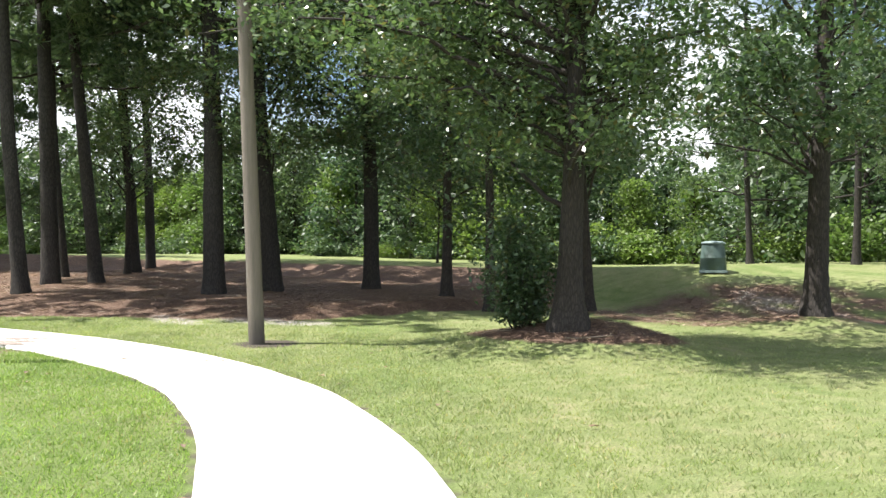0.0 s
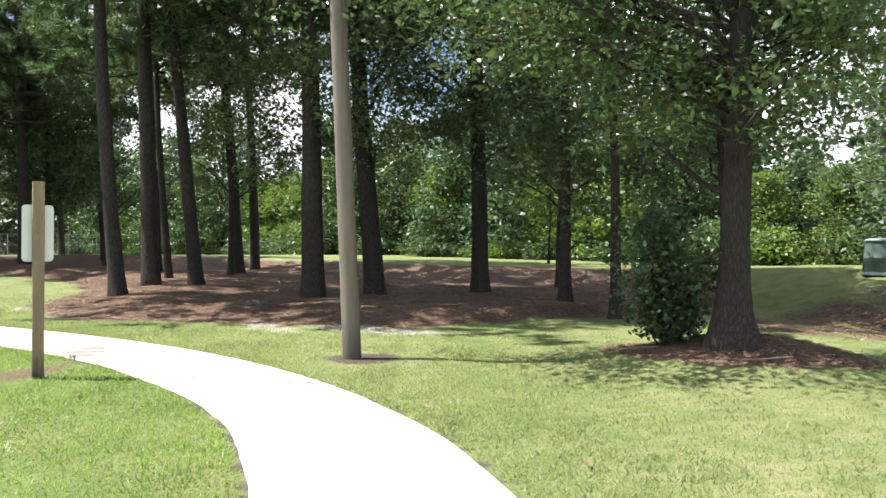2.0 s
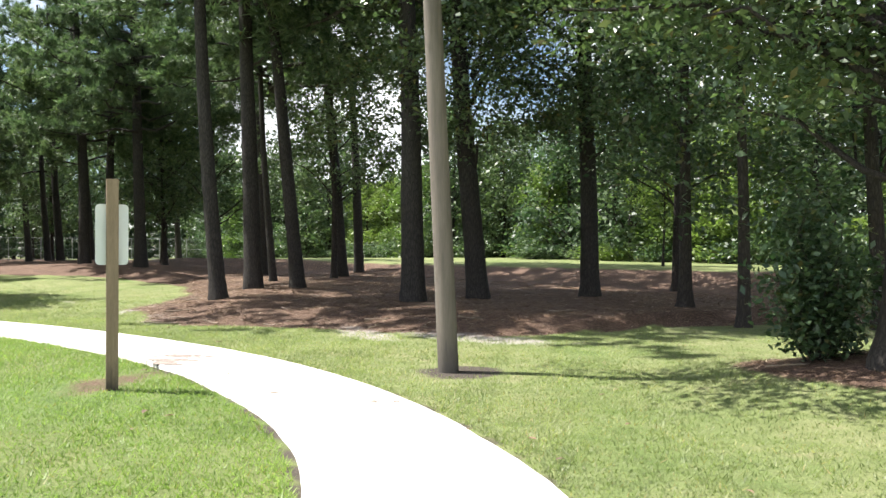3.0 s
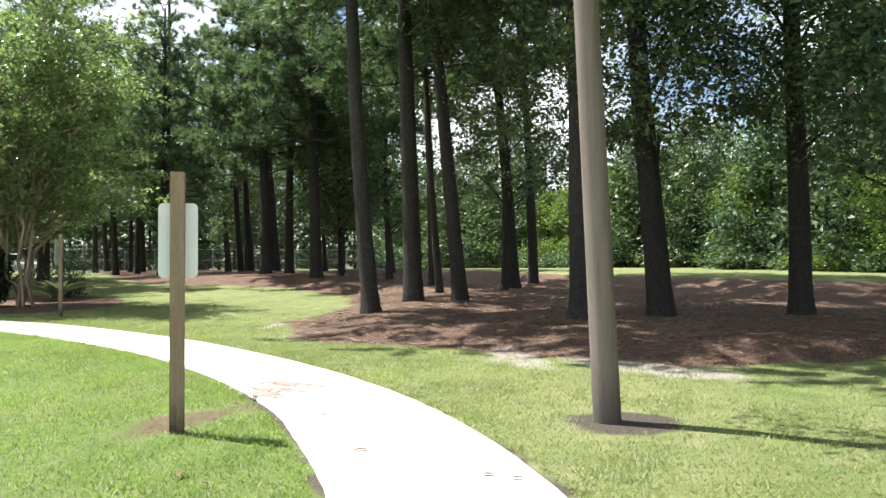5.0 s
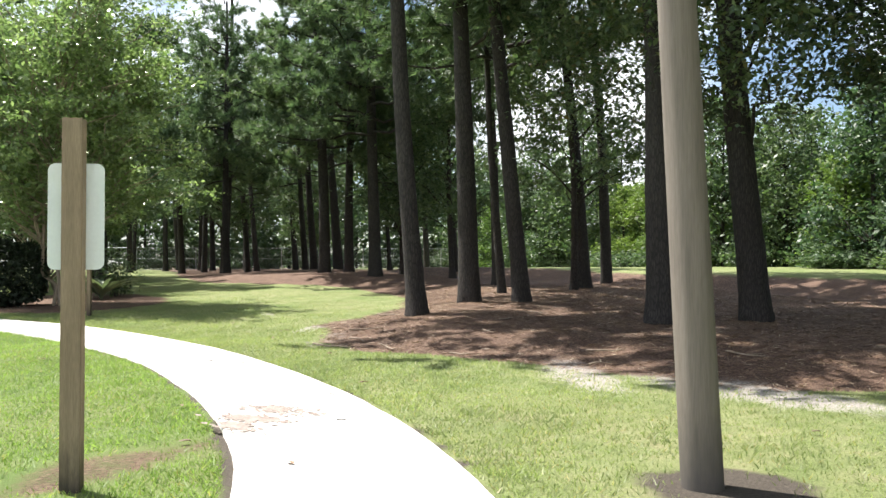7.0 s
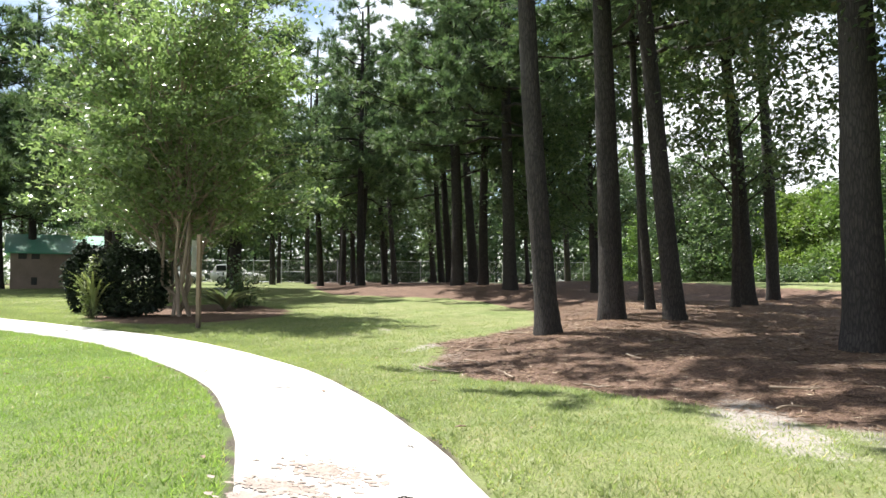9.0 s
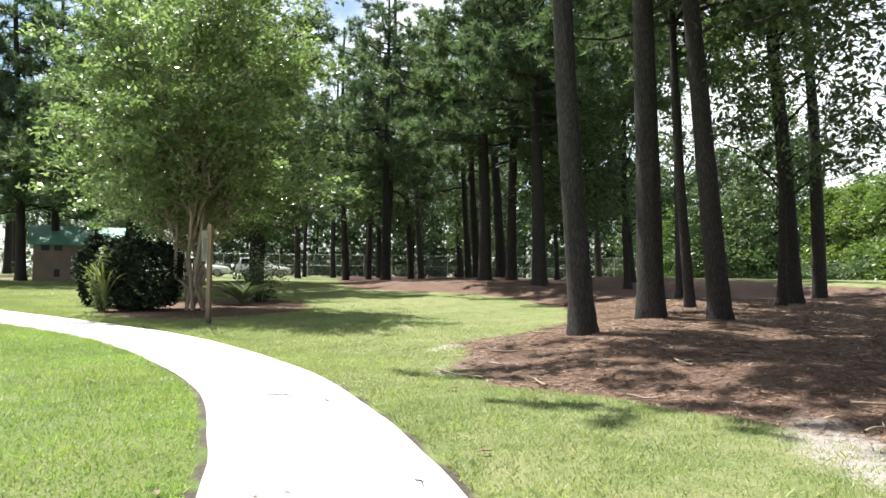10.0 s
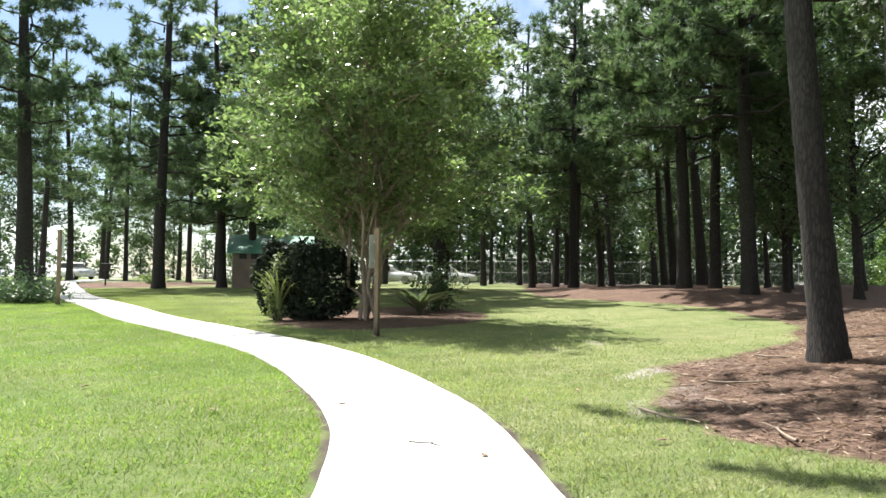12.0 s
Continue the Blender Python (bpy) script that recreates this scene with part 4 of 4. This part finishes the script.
# ---- park building, car, fence ----
M_WALL = surface("brown_painted_block", [(0.3, (0.2, 0.15, 0.12)), (0.7, (0.27, 0.21, 0.17))], 1.5, 0.85, 30, 0.3, 0.004)
M_ROOF = surface("green_metal_roof", [(0.3, (0.08, 0.3, 0.2)), (0.7, (0.13, 0.38, 0.26))], 1.2, 0.4, 30, 0.05, 0.002)
M_DARK = surface("dark_opening", [(0.3, (0.02, 0.02, 0.02)), (0.7, (0.035, 0.033, 0.03))], 4.0, 0.6)
M_WHITE = surface("white_paint", [(0.3, (0.7, 0.7, 0.7)), (0.7, (0.8, 0.8, 0.8))], 2.0, 0.3, 30, 0.02, 0.001, grain=0.05)
M_TYRE = surface("tyre_rubber", [(0.3, (0.02, 0.02, 0.02)), (0.7, (0.035, 0.035, 0.035))], 6.0, 0.8)
M_GLASS = surface("dark_tinted_glass", [(0.3, (0.02, 0.025, 0.03)), (0.7, (0.03, 0.035, 0.04))], 1.0, 0.35, 20, 0.0, 0.001)
M_GLASS.node_tree.nodes["Principled BSDF"].inputs["Specular IOR Level"].default_value = 0.15
M_STEEL = surface("galvanised_steel", [(0.3, (0.32, 0.34, 0.35)), (0.7, (0.45, 0.46, 0.47))], 3.0, 0.4, 40, 0.05, 0.001, None, 0.7)


def building(x, y, turn):
    ob = thing("park_building", x, y, height1(x, y) - 0.05, "small brown block building with green metal gable roof", "building", rz=turn)
    w, d, h = 4.0, 5.0, 2.15
    for name, sx, sy, cx, cy in (("wall_front", w, 0.2, 0, -d / 2), ("wall_back", w, 0.2, 0, d / 2), ("wall_side", 0.2, d - 0.2, -w / 2 + 0.1, 0), ("wall_side", 0.2, d - 0.2, w / 2 - 0.1, 0)):
        part(name, box_bm(sx, sy, h, cx, cy, h / 2), M_WALL, ob)
    rise, over = 0.95, 0.4
    for s in (-1, 1):
        ln = math.hypot(w / 2 + over, rise * (w / 2 + over) / (w / 2))
        a = math.degrees(math.atan2(rise, w / 2))
        r = part("roof_slope", box_bm(ln, d + 2 * over, 0.06, 0, 0, 0), M_ROOF, ob, "green ribbed metal roof slope")
        mid = (w / 2 + over) / 2
        r.matrix_basis = pose(s * mid, 0, h + rise - mid * rise / (w / 2) + 0.05, 0, s * a, 0)
        for q in np.arange(-d / 2 - over + 0.2, d / 2 + over, 0.45):
            rib = part("seam", box_bm(ln, 0.03, 0.04, 0, 0, 0.05), M_ROOF, r)
            rib.matrix_basis = pose(0, q, 0)
    for sy in (-d / 2, d / 2):
        bm = bmesh.new()
        for off in (-0.1, 0.1):
            bm.faces.new([bm.verts.new(c) for c in ((-w / 2, sy + off, h), (w / 2, sy + off, h), (0, sy + off, h + rise))])
        part("gable", bm, M_WALL, ob)
    for wy in (0.5, 1.15, 3.4):
        part("vent_window", box_bm(0.05, 0.42, 0.32, w / 2 + 0.01, wy - d / 2, h - 0.3, 0.01), M_DARK, ob)
    part("hatch", box_bm(0.05, 0.3, 0.42, w / 2 + 0.01, 1.1 - d / 2, 0.45, 0.01), M_DARK, ob)


building(-58.0, -9.4, 20)


def car(x, y, turn, label):
    ob = thing("car", x, y, height1(x, y), label, "car", rz=turn)
    def prism(outline, half, bevel):
        bm = bmesh.new()
        a = [bm.verts.new((px, -half, pz)) for px, pz in outline]
        b = [bm.verts.new((px, half, pz)) for px, pz in outline]
        bm.faces.new(a)
        bm.faces.new(b[::-1])
        for i in range(len(a)):
            j = (i + 1) % len(a)
            bm.faces.new((a[i], b[i], b[j], a[j]))
        bmesh.ops.recalc_face_normals(bm, faces=bm.faces[:])
        bmesh.ops.bevel(bm, geom=bm.edges[:], offset=bevel, segments=2, affect="EDGES")
        return bm
    part("body", prism([(-2.25, 0.38), (-2.3, 0.9), (-2.2, 1.05), (0.75, 1.05), (1.9, 0.92), (2.28, 0.75), (2.3, 0.35), (0, 0.28)], 0.9, 0.06), M_WHITE, ob, "white painted car body", True)
    part("cabin", prism([(-2.15, 1.04), (-1.85, 1.6), (-1.4, 1.7), (0.0, 1.68), (0.85, 1.04)], 0.76, 0.06), M_WHITE, ob, "", True)
    for s in (-1, 1):
        part("side_window", box_bm(1.0, 0.03, 0.46, -0.45, s * 0.775, 1.36, 0.006), M_GLASS, ob)
        part("side_window", box_bm(0.8, 0.03, 0.44, -1.4, s * 0.775, 1.36, 0.006), M_GLASS, ob)
        part("headlight", box_bm(0.2, 0.3, 0.14, 2.17, s * 0.68, 0.72, 0.03), M_STEEL, ob)
        for wx in (-1.4, 1.4):
            wh = part_mesh("wheel", mesh_np("wheel", *tube([(wx, s * 0.72, 0.34), (wx, s * 0.74, 0.34), (wx, s * 0.9, 0.34), (wx, s * 0.94, 0.34)], [0.26, 0.34, 0.34, 0.27], 20), M_TYRE, True), ob)
            bm = bmesh.new()
            bmesh.ops.create_cone(bm, cap_ends=True, segments=16, radius1=0.22, radius2=0.2, depth=0.06, matrix=Matrix.Translation((wx, s * 0.92, 0.34)) @ Matrix.Rotation(radians(90), 4, "X"))
            part("rim", bm, M_STEEL, wh)
    part("windscreen", box_bm(0.02, 1.3, 0.62, 0, 0, 0, 0.006), M_GLASS, ob).matrix_basis = pose(0.47, 0, 1.37, 0, -53, 0)


car(-78, -1.5, 96, "white parked car beyond the trees")
car(-80, -7.0, 92, "white parked car partly behind shrubs")
car(-82.06, -38.16, 60, "white parked car far across the field")


def fence(x0, y0, x1, y1, step, h, label):
    ln = math.hypot(x1 - x0, y1 - y0)
    turn = math.degrees(math.atan2(y1 - y0, x1 - x0))
    ob = thing("chain_link_fence", x0, y0, height1(x0, y0), label, "fence", rz=turn)
    post = mesh_np("post", *tube([(0, 0, -0.2), (0, 0, h)], [0.04, 0.04], 8), M_STEEL, True)
    for q in np.arange(0, ln + 0.01, step):
        part_mesh("post", post, ob).matrix_basis = pose(q, 0, 0)
    for z in (0.1, h / 2, h - 0.03):
        part_mesh("rail", mesh_np("rail", *tube([(0, 0, z), (ln, 0, z)], [0.018, 0.018], 6), M_STEEL, True), ob)
    wires = [tube([(a, 0.03, 0.1 if s > 0 else h), (a + (h - 0.1), 0.03, h if s > 0 else 0.1)], [0.0035, 0.0035], 3) for a in np.arange(0, ln - h, 0.35) for s in (-1, 1)]
    tagged(part_mesh("mesh_wire", mesh_np("mesh_wire", *joined(wires), M_STEEL), ob), kind="stuff")


fence(-97.74, -25.97, -92.79, 36.83, 3.0, 2.4, "tall grey chain-link fence beyond the pines")
fence(-97.63, -27.94, -87.51, -76.4, 3.0, 1.2, "low grey chain-link fence across the field")


def grill(x, y):
    ob = thing("park_grill", x, y, height1(x, y), "dark metal park grill on a single post", "grill", rz=30)
    part("post", box_bm(0.1, 0.1, 0.95, 0, 0, 0.42, 0.01), M_DARK, ob)
    part("firebox", frustum(0.7, 0.5, 0.8, 0.6, 0.88, 1.3, 0.02), M_DARK, ob)
    part("grate", box_bm(0.74, 0.54, 0.03, 0, 0, 1.315, 0.005), M_STEEL, ob)


grill(-56.82, -19.9)
sprout_bush(-38.2, -12.4, 3.0, 1.5, 2200, "low grey-green shrub by the path", M_WOODLEAF, 0.14, 321)
sprout_bush(-36.8, -10.6, 2.2, 1.1, 1800, "low grey-green shrub by the path", M_WOODLEAF, 0.13, 322)
sprout_bush(-63.64, -20.43, 1.8, 0.9, 1200, "low pale shrub beside the path", M_LIGHTLEAF, 0.12, 323)
sprout_bush(-62.57, -14.59, 1.0, 0.9, 600, "low shrub at a tree foot", M_WOODLEAF, 0.12, 324)

# pines of the open park
PARK = [(-45.65, -17.24, 0.8, 20), (-52.3, -14.1, 0.66, 21), (-67.29, -31.42, 0.5, 19), (-74.79, -34.03, 0.6, 20), (-85.9, -37.3, 0.5, 19), (-89.41, -39.91, 0.55, 20), (-80.91, -28.77, 0.45, 18), (-78.82, -31.18, 0.45, 19), (-91.9, -32.59, 0.5, 20),
        (-71.82, -21.77, 0.45, 18), (-86.79, -25.99, 0.7, 21), (-97.5, -29.91, 0.5, 19), (-55.7, -31.67, 0.6, 19), (-53.05, -26.2, 0.5, 20), (-79.08, -7.32, 0.55, 20), (-75.87, 1.56, 0.5, 19), (-83.4, 4.14, 0.5, 20), (-91.03, -3.8, 0.5, 19), (-69.15, 5.64, 0.5, 19),
        (-95.77, 12.14, 0.5, 19), (-88.67, 1.13, 0.4, 17), (-87.93, 7.24, 0.45, 18), (-73.99, 7.34, 0.5, 19), (-60, 8.3, 0.55, 20), (-46.2, 12.6, 0.6, 20), (-52.2, -5.03, 0.5, 19), (-60.72, 0.37, 0.55, 19), (-57, 8.3, 0.5, 17), (-56.87, -10.56, 0.5, 18), (-47, 14, 0.5, 19), (-55.32, -11.81, 0.55, 19), (-48.88, -3.93, 0.5, 19), (-47.24, 2.03, 0.6, 19), (-41.06, -19.29, 0.5, 19), (-36.55, -21.35, 0.5, 19)]
for k, (x, y, d, h) in enumerate(PARK):
    tree("pine_tree", x, y, d, h, (DENSE_PINE if -64 < x < -47 and -12 < y < 8 else PINES[(k + 1) % 3] if x > -62 else LIGHT_PINES[k % 2]), M_PINEBARK, "tall pine on open parkland", "pines of the open park", seed=300 + k, turn=k * 83, lean=(0.0, -0.02 + 0.015 * (k % 3)), scale=0.95, flare=1.2, lift=-1.3 if x > -64 and y > -12 else 0.0)
for k, (x, y) in enumerate([(-70.92, -10.22), (-75.95, -18.3), (-82.06, -13.48), (-89.84, -21.68), (-59.29, -4.14), (-53.53, 0.9), (-84.51, -31.34), (-72.68, -36.94), (-99.63, 19.06)]):
    tree("hardwood_tree", x, y, 0.28, 11, MID[k % 3], M_OAKBARK, "leafy hardwood on open parkland", "hardwoods of the park", seed=340 + k, turn=k * 59, lean=(0, 0))

# the wood that closes the park behind the fence
rng = np.random.default_rng(16)
for k, y in enumerate(np.arange(-12, 46, 4.4)):
    x = -110 + rng.uniform(-3, 3)
    tree("wood_tree", x, y, 0.36, 12, DEEP[k % 2], M_OAKBARK, "dense leafy tree beyond the fence", "wood beyond the fence", seed=380 + k, turn=k * 71, lean=(0, 0), scale=rng.uniform(0.8, 1.1))
    copy_thing(LOW[1], pose(x + 5, y + 1.5, height1(x + 5, y + 1.5), 0, 0, k * 50) @ Matrix.Diagonal((1, 1.3, rng.uniform(0.7, 1.4), 1)))

# far line of trees round the fields
rng = np.random.default_rng(15)
for k in range(46):
    a = radians(150 + k * 2.1)
    r = 165 + rng.uniform(-12, 25)
    x, y = -12 + r * math.cos(a), 7 + r * math.sin(a)
    tree("far_tree", x, y, 0.5, 12, FAR[k % 2], M_OAKBARK, "distant leafy tree beyond the fields", "far tree line", seed=400 + k, turn=k * 47, lean=(0, 0), scale=rng.uniform(0.55, 0.8))


# ---- grass, litter and marks on the path ----
def lawn_blades(side, n, mat, label, seed):
    rng = np.random.default_rng(seed)
    line = PATH_MID[(PATH_MID[:, 0] < 0.5) & (PATH_MID[:, 0] > -50)]
    i = rng.integers(0, len(line) - 1, n)
    d = line[i + 1] - line[i]
    d /= np.linalg.norm(d, axis=1, keepdims=True)
    off = (HALF + 0.07 + rng.exponential(3.4, n)) * side
    p = line[i] + d * rng.uniform(0, 0.25, (n, 1)) + np.stack([-d[:, 1], d[:, 0]], 1) * off[:, None]
    keep = (path_distance(p[:, 0], p[:, 1]) > HALF + 0.06 + 0.05 * rng.random(n) + 0.05 * smooth01((p[:, 0] + 8) / 4)) & (bed(p[:, 0], p[:, 1]) < rng.uniform(0, 0.6, n))
    u, v = (p[:, 0] + 12.05) * -0.636 + (p[:, 1] - 5.25) * 0.772, (p[:, 0] + 12.05) * 0.772 + (p[:, 1] - 5.25) * 0.636
    keep &= np.hypot(u / 1.25, v / 0.42) > rng.uniform(0.4, 1.5, n)
    for sx, sy, r in ((-10.2, 9.1, 0.6),):
        keep &= np.hypot(p[:, 0] - sx, p[:, 1] - sy) > r * rng.uniform(0.5, 1.9, n)
    p = p[keep]
    n = len(p)
    z = height(p[:, 0], p[:, 1])
    far = np.hypot(p[:, 0] + 12, p[:, 1] - 7)
    h = rng.uniform(0.02, 0.05, n) * (0.8 + 0.4 * (wobble(p[:, 0], p[:, 1], 2.3, 5.0) > 0))
    a = rng.uniform(0, 6.28, n)
    w = 0.004 + 0.004 * rng.random(n)
    lean = rng.standard_normal((n, 2)) * h[:, None] * 0.7
    b = np.stack([p[:, 0], p[:, 1], z - 0.004], 1)
    s = np.stack([np.cos(a) * w, np.sin(a) * w, 0 * w], 1)
    v = np.stack([b - s, b + s, b + np.concatenate([lean, h[:, None]], 1)], 1).reshape(-1, 3)
    tagged(new("grass", mesh_np("grass", v, np.arange(3 * n).reshape(n, 3), mat)), label, "grass", kind="stuff")


lawn_blades(1, 330000, M_BLADE, "short lush mown grass blades over the lawn", 9)
lawn_blades(-1, 380000, M_DRYBLADE, "short sun-bleached mown grass towards the trees", 10)


def litter():
    rng = np.random.default_rng(19)
    n = 170000
    x, y = rng.uniform(-36, -4, n), rng.uniform(7.5, 24, n)
    keep = bed(x, y) > rng.uniform(0.1, 0.9, n)
    x, y = x[keep], y[keep]
    n = len(x)
    z = height(x, y) + rng.uniform(0.004, 0.02, n)
    a, ln, w = rng.uniform(0, 6.28, n), rng.uniform(0.06, 0.2, n), rng.uniform(0.003, 0.011, n)
    d = np.stack([np.cos(a), np.sin(a), rng.uniform(-0.1, 0.3, n)], 1) * ln[:, None]
    s = np.stack([-np.sin(a), np.cos(a), rng.uniform(-0.5, 0.5, n)], 1) * w[:, None]
    c = np.stack([x, y, z], 1)
    v = np.stack([c - d / 2, c + s, c + d / 2, c - s], 1).reshape(-1, 3)
    tagged(new("pine_straw", mesh_np("pine_straw", v, np.arange(4 * n).reshape(n, 4), M_LITTER)), "loose reddish pine straw and dry leaves", "litter", kind="stuff")


litter()


def twig(x, y, ln, turn, seed):
    rng = np.random.default_rng(seed)
    ob = thing("twig", x, y, height1(x, y) + 0.045, "small crooked dry twig lying on the pale path", "twig", rz=turn)
    t = np.linspace(-0.5, 0.5, 7)
    p = np.stack([t * ln, 0.12 * ln * np.sin(5 * t + seed), 0.004 + 0.006 * rng.random(7)], 1)
    part_mesh("stem", mesh_np("stem", *tube(p, [0.005, 0.006, 0.006, 0.005, 0.005, 0.004, 0.002], 6), M_OAKBARK, True), ob)
    part_mesh("side_shoot", mesh_np("side_shoot", *tube([p[3], p[3] + [0.1 * ln, 0.16 * ln, 0.004]], [0.004, 0.002], 5), M_OAKBARK, True), ob)


twig(-17.82, 6.2, 0.3, 60, 1)
twig(-14.38, 7.37, 0.12, 20, 2)
twig(-13.01, 7.21, 0.1, 100, 3)


def fallen_stick(x, y, ln, turn, seed):
    rng = np.random.default_rng(seed)
    ob = thing("fallen_stick", x, y, height1(x, y) + 0.012, "bare grey-brown stick lying in the pine straw", "stick", "sticks in the straw", turn)
    t = np.linspace(-0.5, 0.5, 9)
    p = np.stack([t * ln, 0.08 * ln * np.sin(4 * t + seed), 0.012 + 0.02 * np.abs(np.sin(3 * t + seed))], 1)
    part_mesh("stem", mesh_np("stem", *tube(p, np.linspace(0.016, 0.006, 9), 7), M_SMOOTH, True), ob)
    part_mesh("side_shoot", mesh_np("side_shoot", *tube([p[5], p[5] + [0.12 * ln, 0.14 * ln, 0.03], p[5] + [0.2 * ln, 0.2 * ln, 0.02]], [0.008, 0.006, 0.003], 6), M_SMOOTH, True), ob)


srng = np.random.default_rng(31)
for k, (x, y) in enumerate([(-19.62, 8.25), (-18.79, 9.09), (-20.27, 8.87), (-17.7, 9.93), (-21.5, 9.38), (-19.1, 10.93), (-16.61, 11.92), (-23.2, 10.15), (-15.9, 11.36), (-20.6, 11.91), (-25.33, 11.16), (-17.59, 13.9), (-15, 13.05), (-14.3, 15.04), (-7.17, 11.47), (-5.54, 11.38), (-27.59, 14.05), (-22.08, 13.1)]):
    fallen_stick(x, y, srng.uniform(0.3, 0.9), srng.uniform(0, 360), k)


def dead_leaf(x, y, z, size, turn, seed):
    rng = np.random.default_rng(seed)
    n = 10
    a = np.linspace(0, 2 * np.pi, n, endpoint=False)
    r = size * (0.55 + 0.45 * np.abs(np.cos(a))) * (1 + 0.15 * rng.standard_normal(n))
    ring = np.stack([r * np.cos(a), 0.6 * r * np.sin(a), 0.25 * size * np.abs(np.sin(a)) + 0.1 * size * rng.random(n)], 1)
    v = np.concatenate([ring, [[0, 0, 0.004]]])
    f = np.array([[i, (i + 1) % n, n] for i in range(n)])
    ob = tagged(new("dead_leaf", mesh_np("dead_leaf", v, f, M_LITTER, True)), "curled brown fallen leaf", "leaf", "fallen leaves")
    ob.matrix_basis = pose(x, y, z, 0, 0, turn)


rng = np.random.default_rng(23)
for k in range(60):
    x = rng.uniform(-26, -3)
    mid = np.interp(x, PATH_MID[::-1, 0], PATH_MID[::-1, 1])
    y = mid + rng.choice([-1, 1]) * rng.uniform(0.3, 4.5)
    on_path = path_distance(np.array([x]), np.array([y]))[0] < HALF
    dead_leaf(x, y, height1(x, y) + (0.042 if on_path else 0.03), rng.uniform(0.03, 0.06), rng.uniform(0, 360), k)

M_MUD = surface("dried_mud", [(0.3, (0.22, 0.175, 0.15)), (0.7, (0.34, 0.28, 0.25))], 6.0, 0.9, 50, 0.3, 0.003)


def mud_smear(x, y, lx, ly, turn, seed):
    # a ragged cluster of thin dried flakes
    rng = np.random.default_rng(seed)
    vs, fs, at = [], [], 0
    for q in range(260):
        cx, cy = rng.normal(0, lx), rng.normal(0, ly)
        r = rng.uniform(0.006, 0.026)
        n = 9
        a = np.linspace(0, 2 * np.pi, n, endpoint=False)
        rr = r * (1 + 0.35 * rng.standard_normal(n)).clip(0.3, 1.8)
        vs.append(np.stack([cx + 1.6 * rr * np.cos(a), cy + rr * np.sin(a), np.full(n, 0.0008 * (q % 5))], 1))
        vs.append([[cx, cy, 0.002 + 0.0008 * (q % 5)]])
        fs.append([[at + i, at + (i + 1) % n, at + n] for i in range(n)])
        at += n + 1
    ob = tagged(new("mud_smear", mesh_np("mud_smear", np.concatenate(vs), np.concatenate(fs), M_MUD)), "thin flakes of dried reddish mud on the path", "mud", kind="stuff")
    ob.matrix_basis = pose(x, y, height1(x, y) + 0.041, 0, 0, turn)


mud_smear(-13.7, 6.76, 0.24, 0.09, 35, 1)
mud_smear(-13.35, 6.49, 0.2, 0.07, 45, 2)
mud_smear(-13.08, 6.31, 0.12, 0.05, 20, 3)
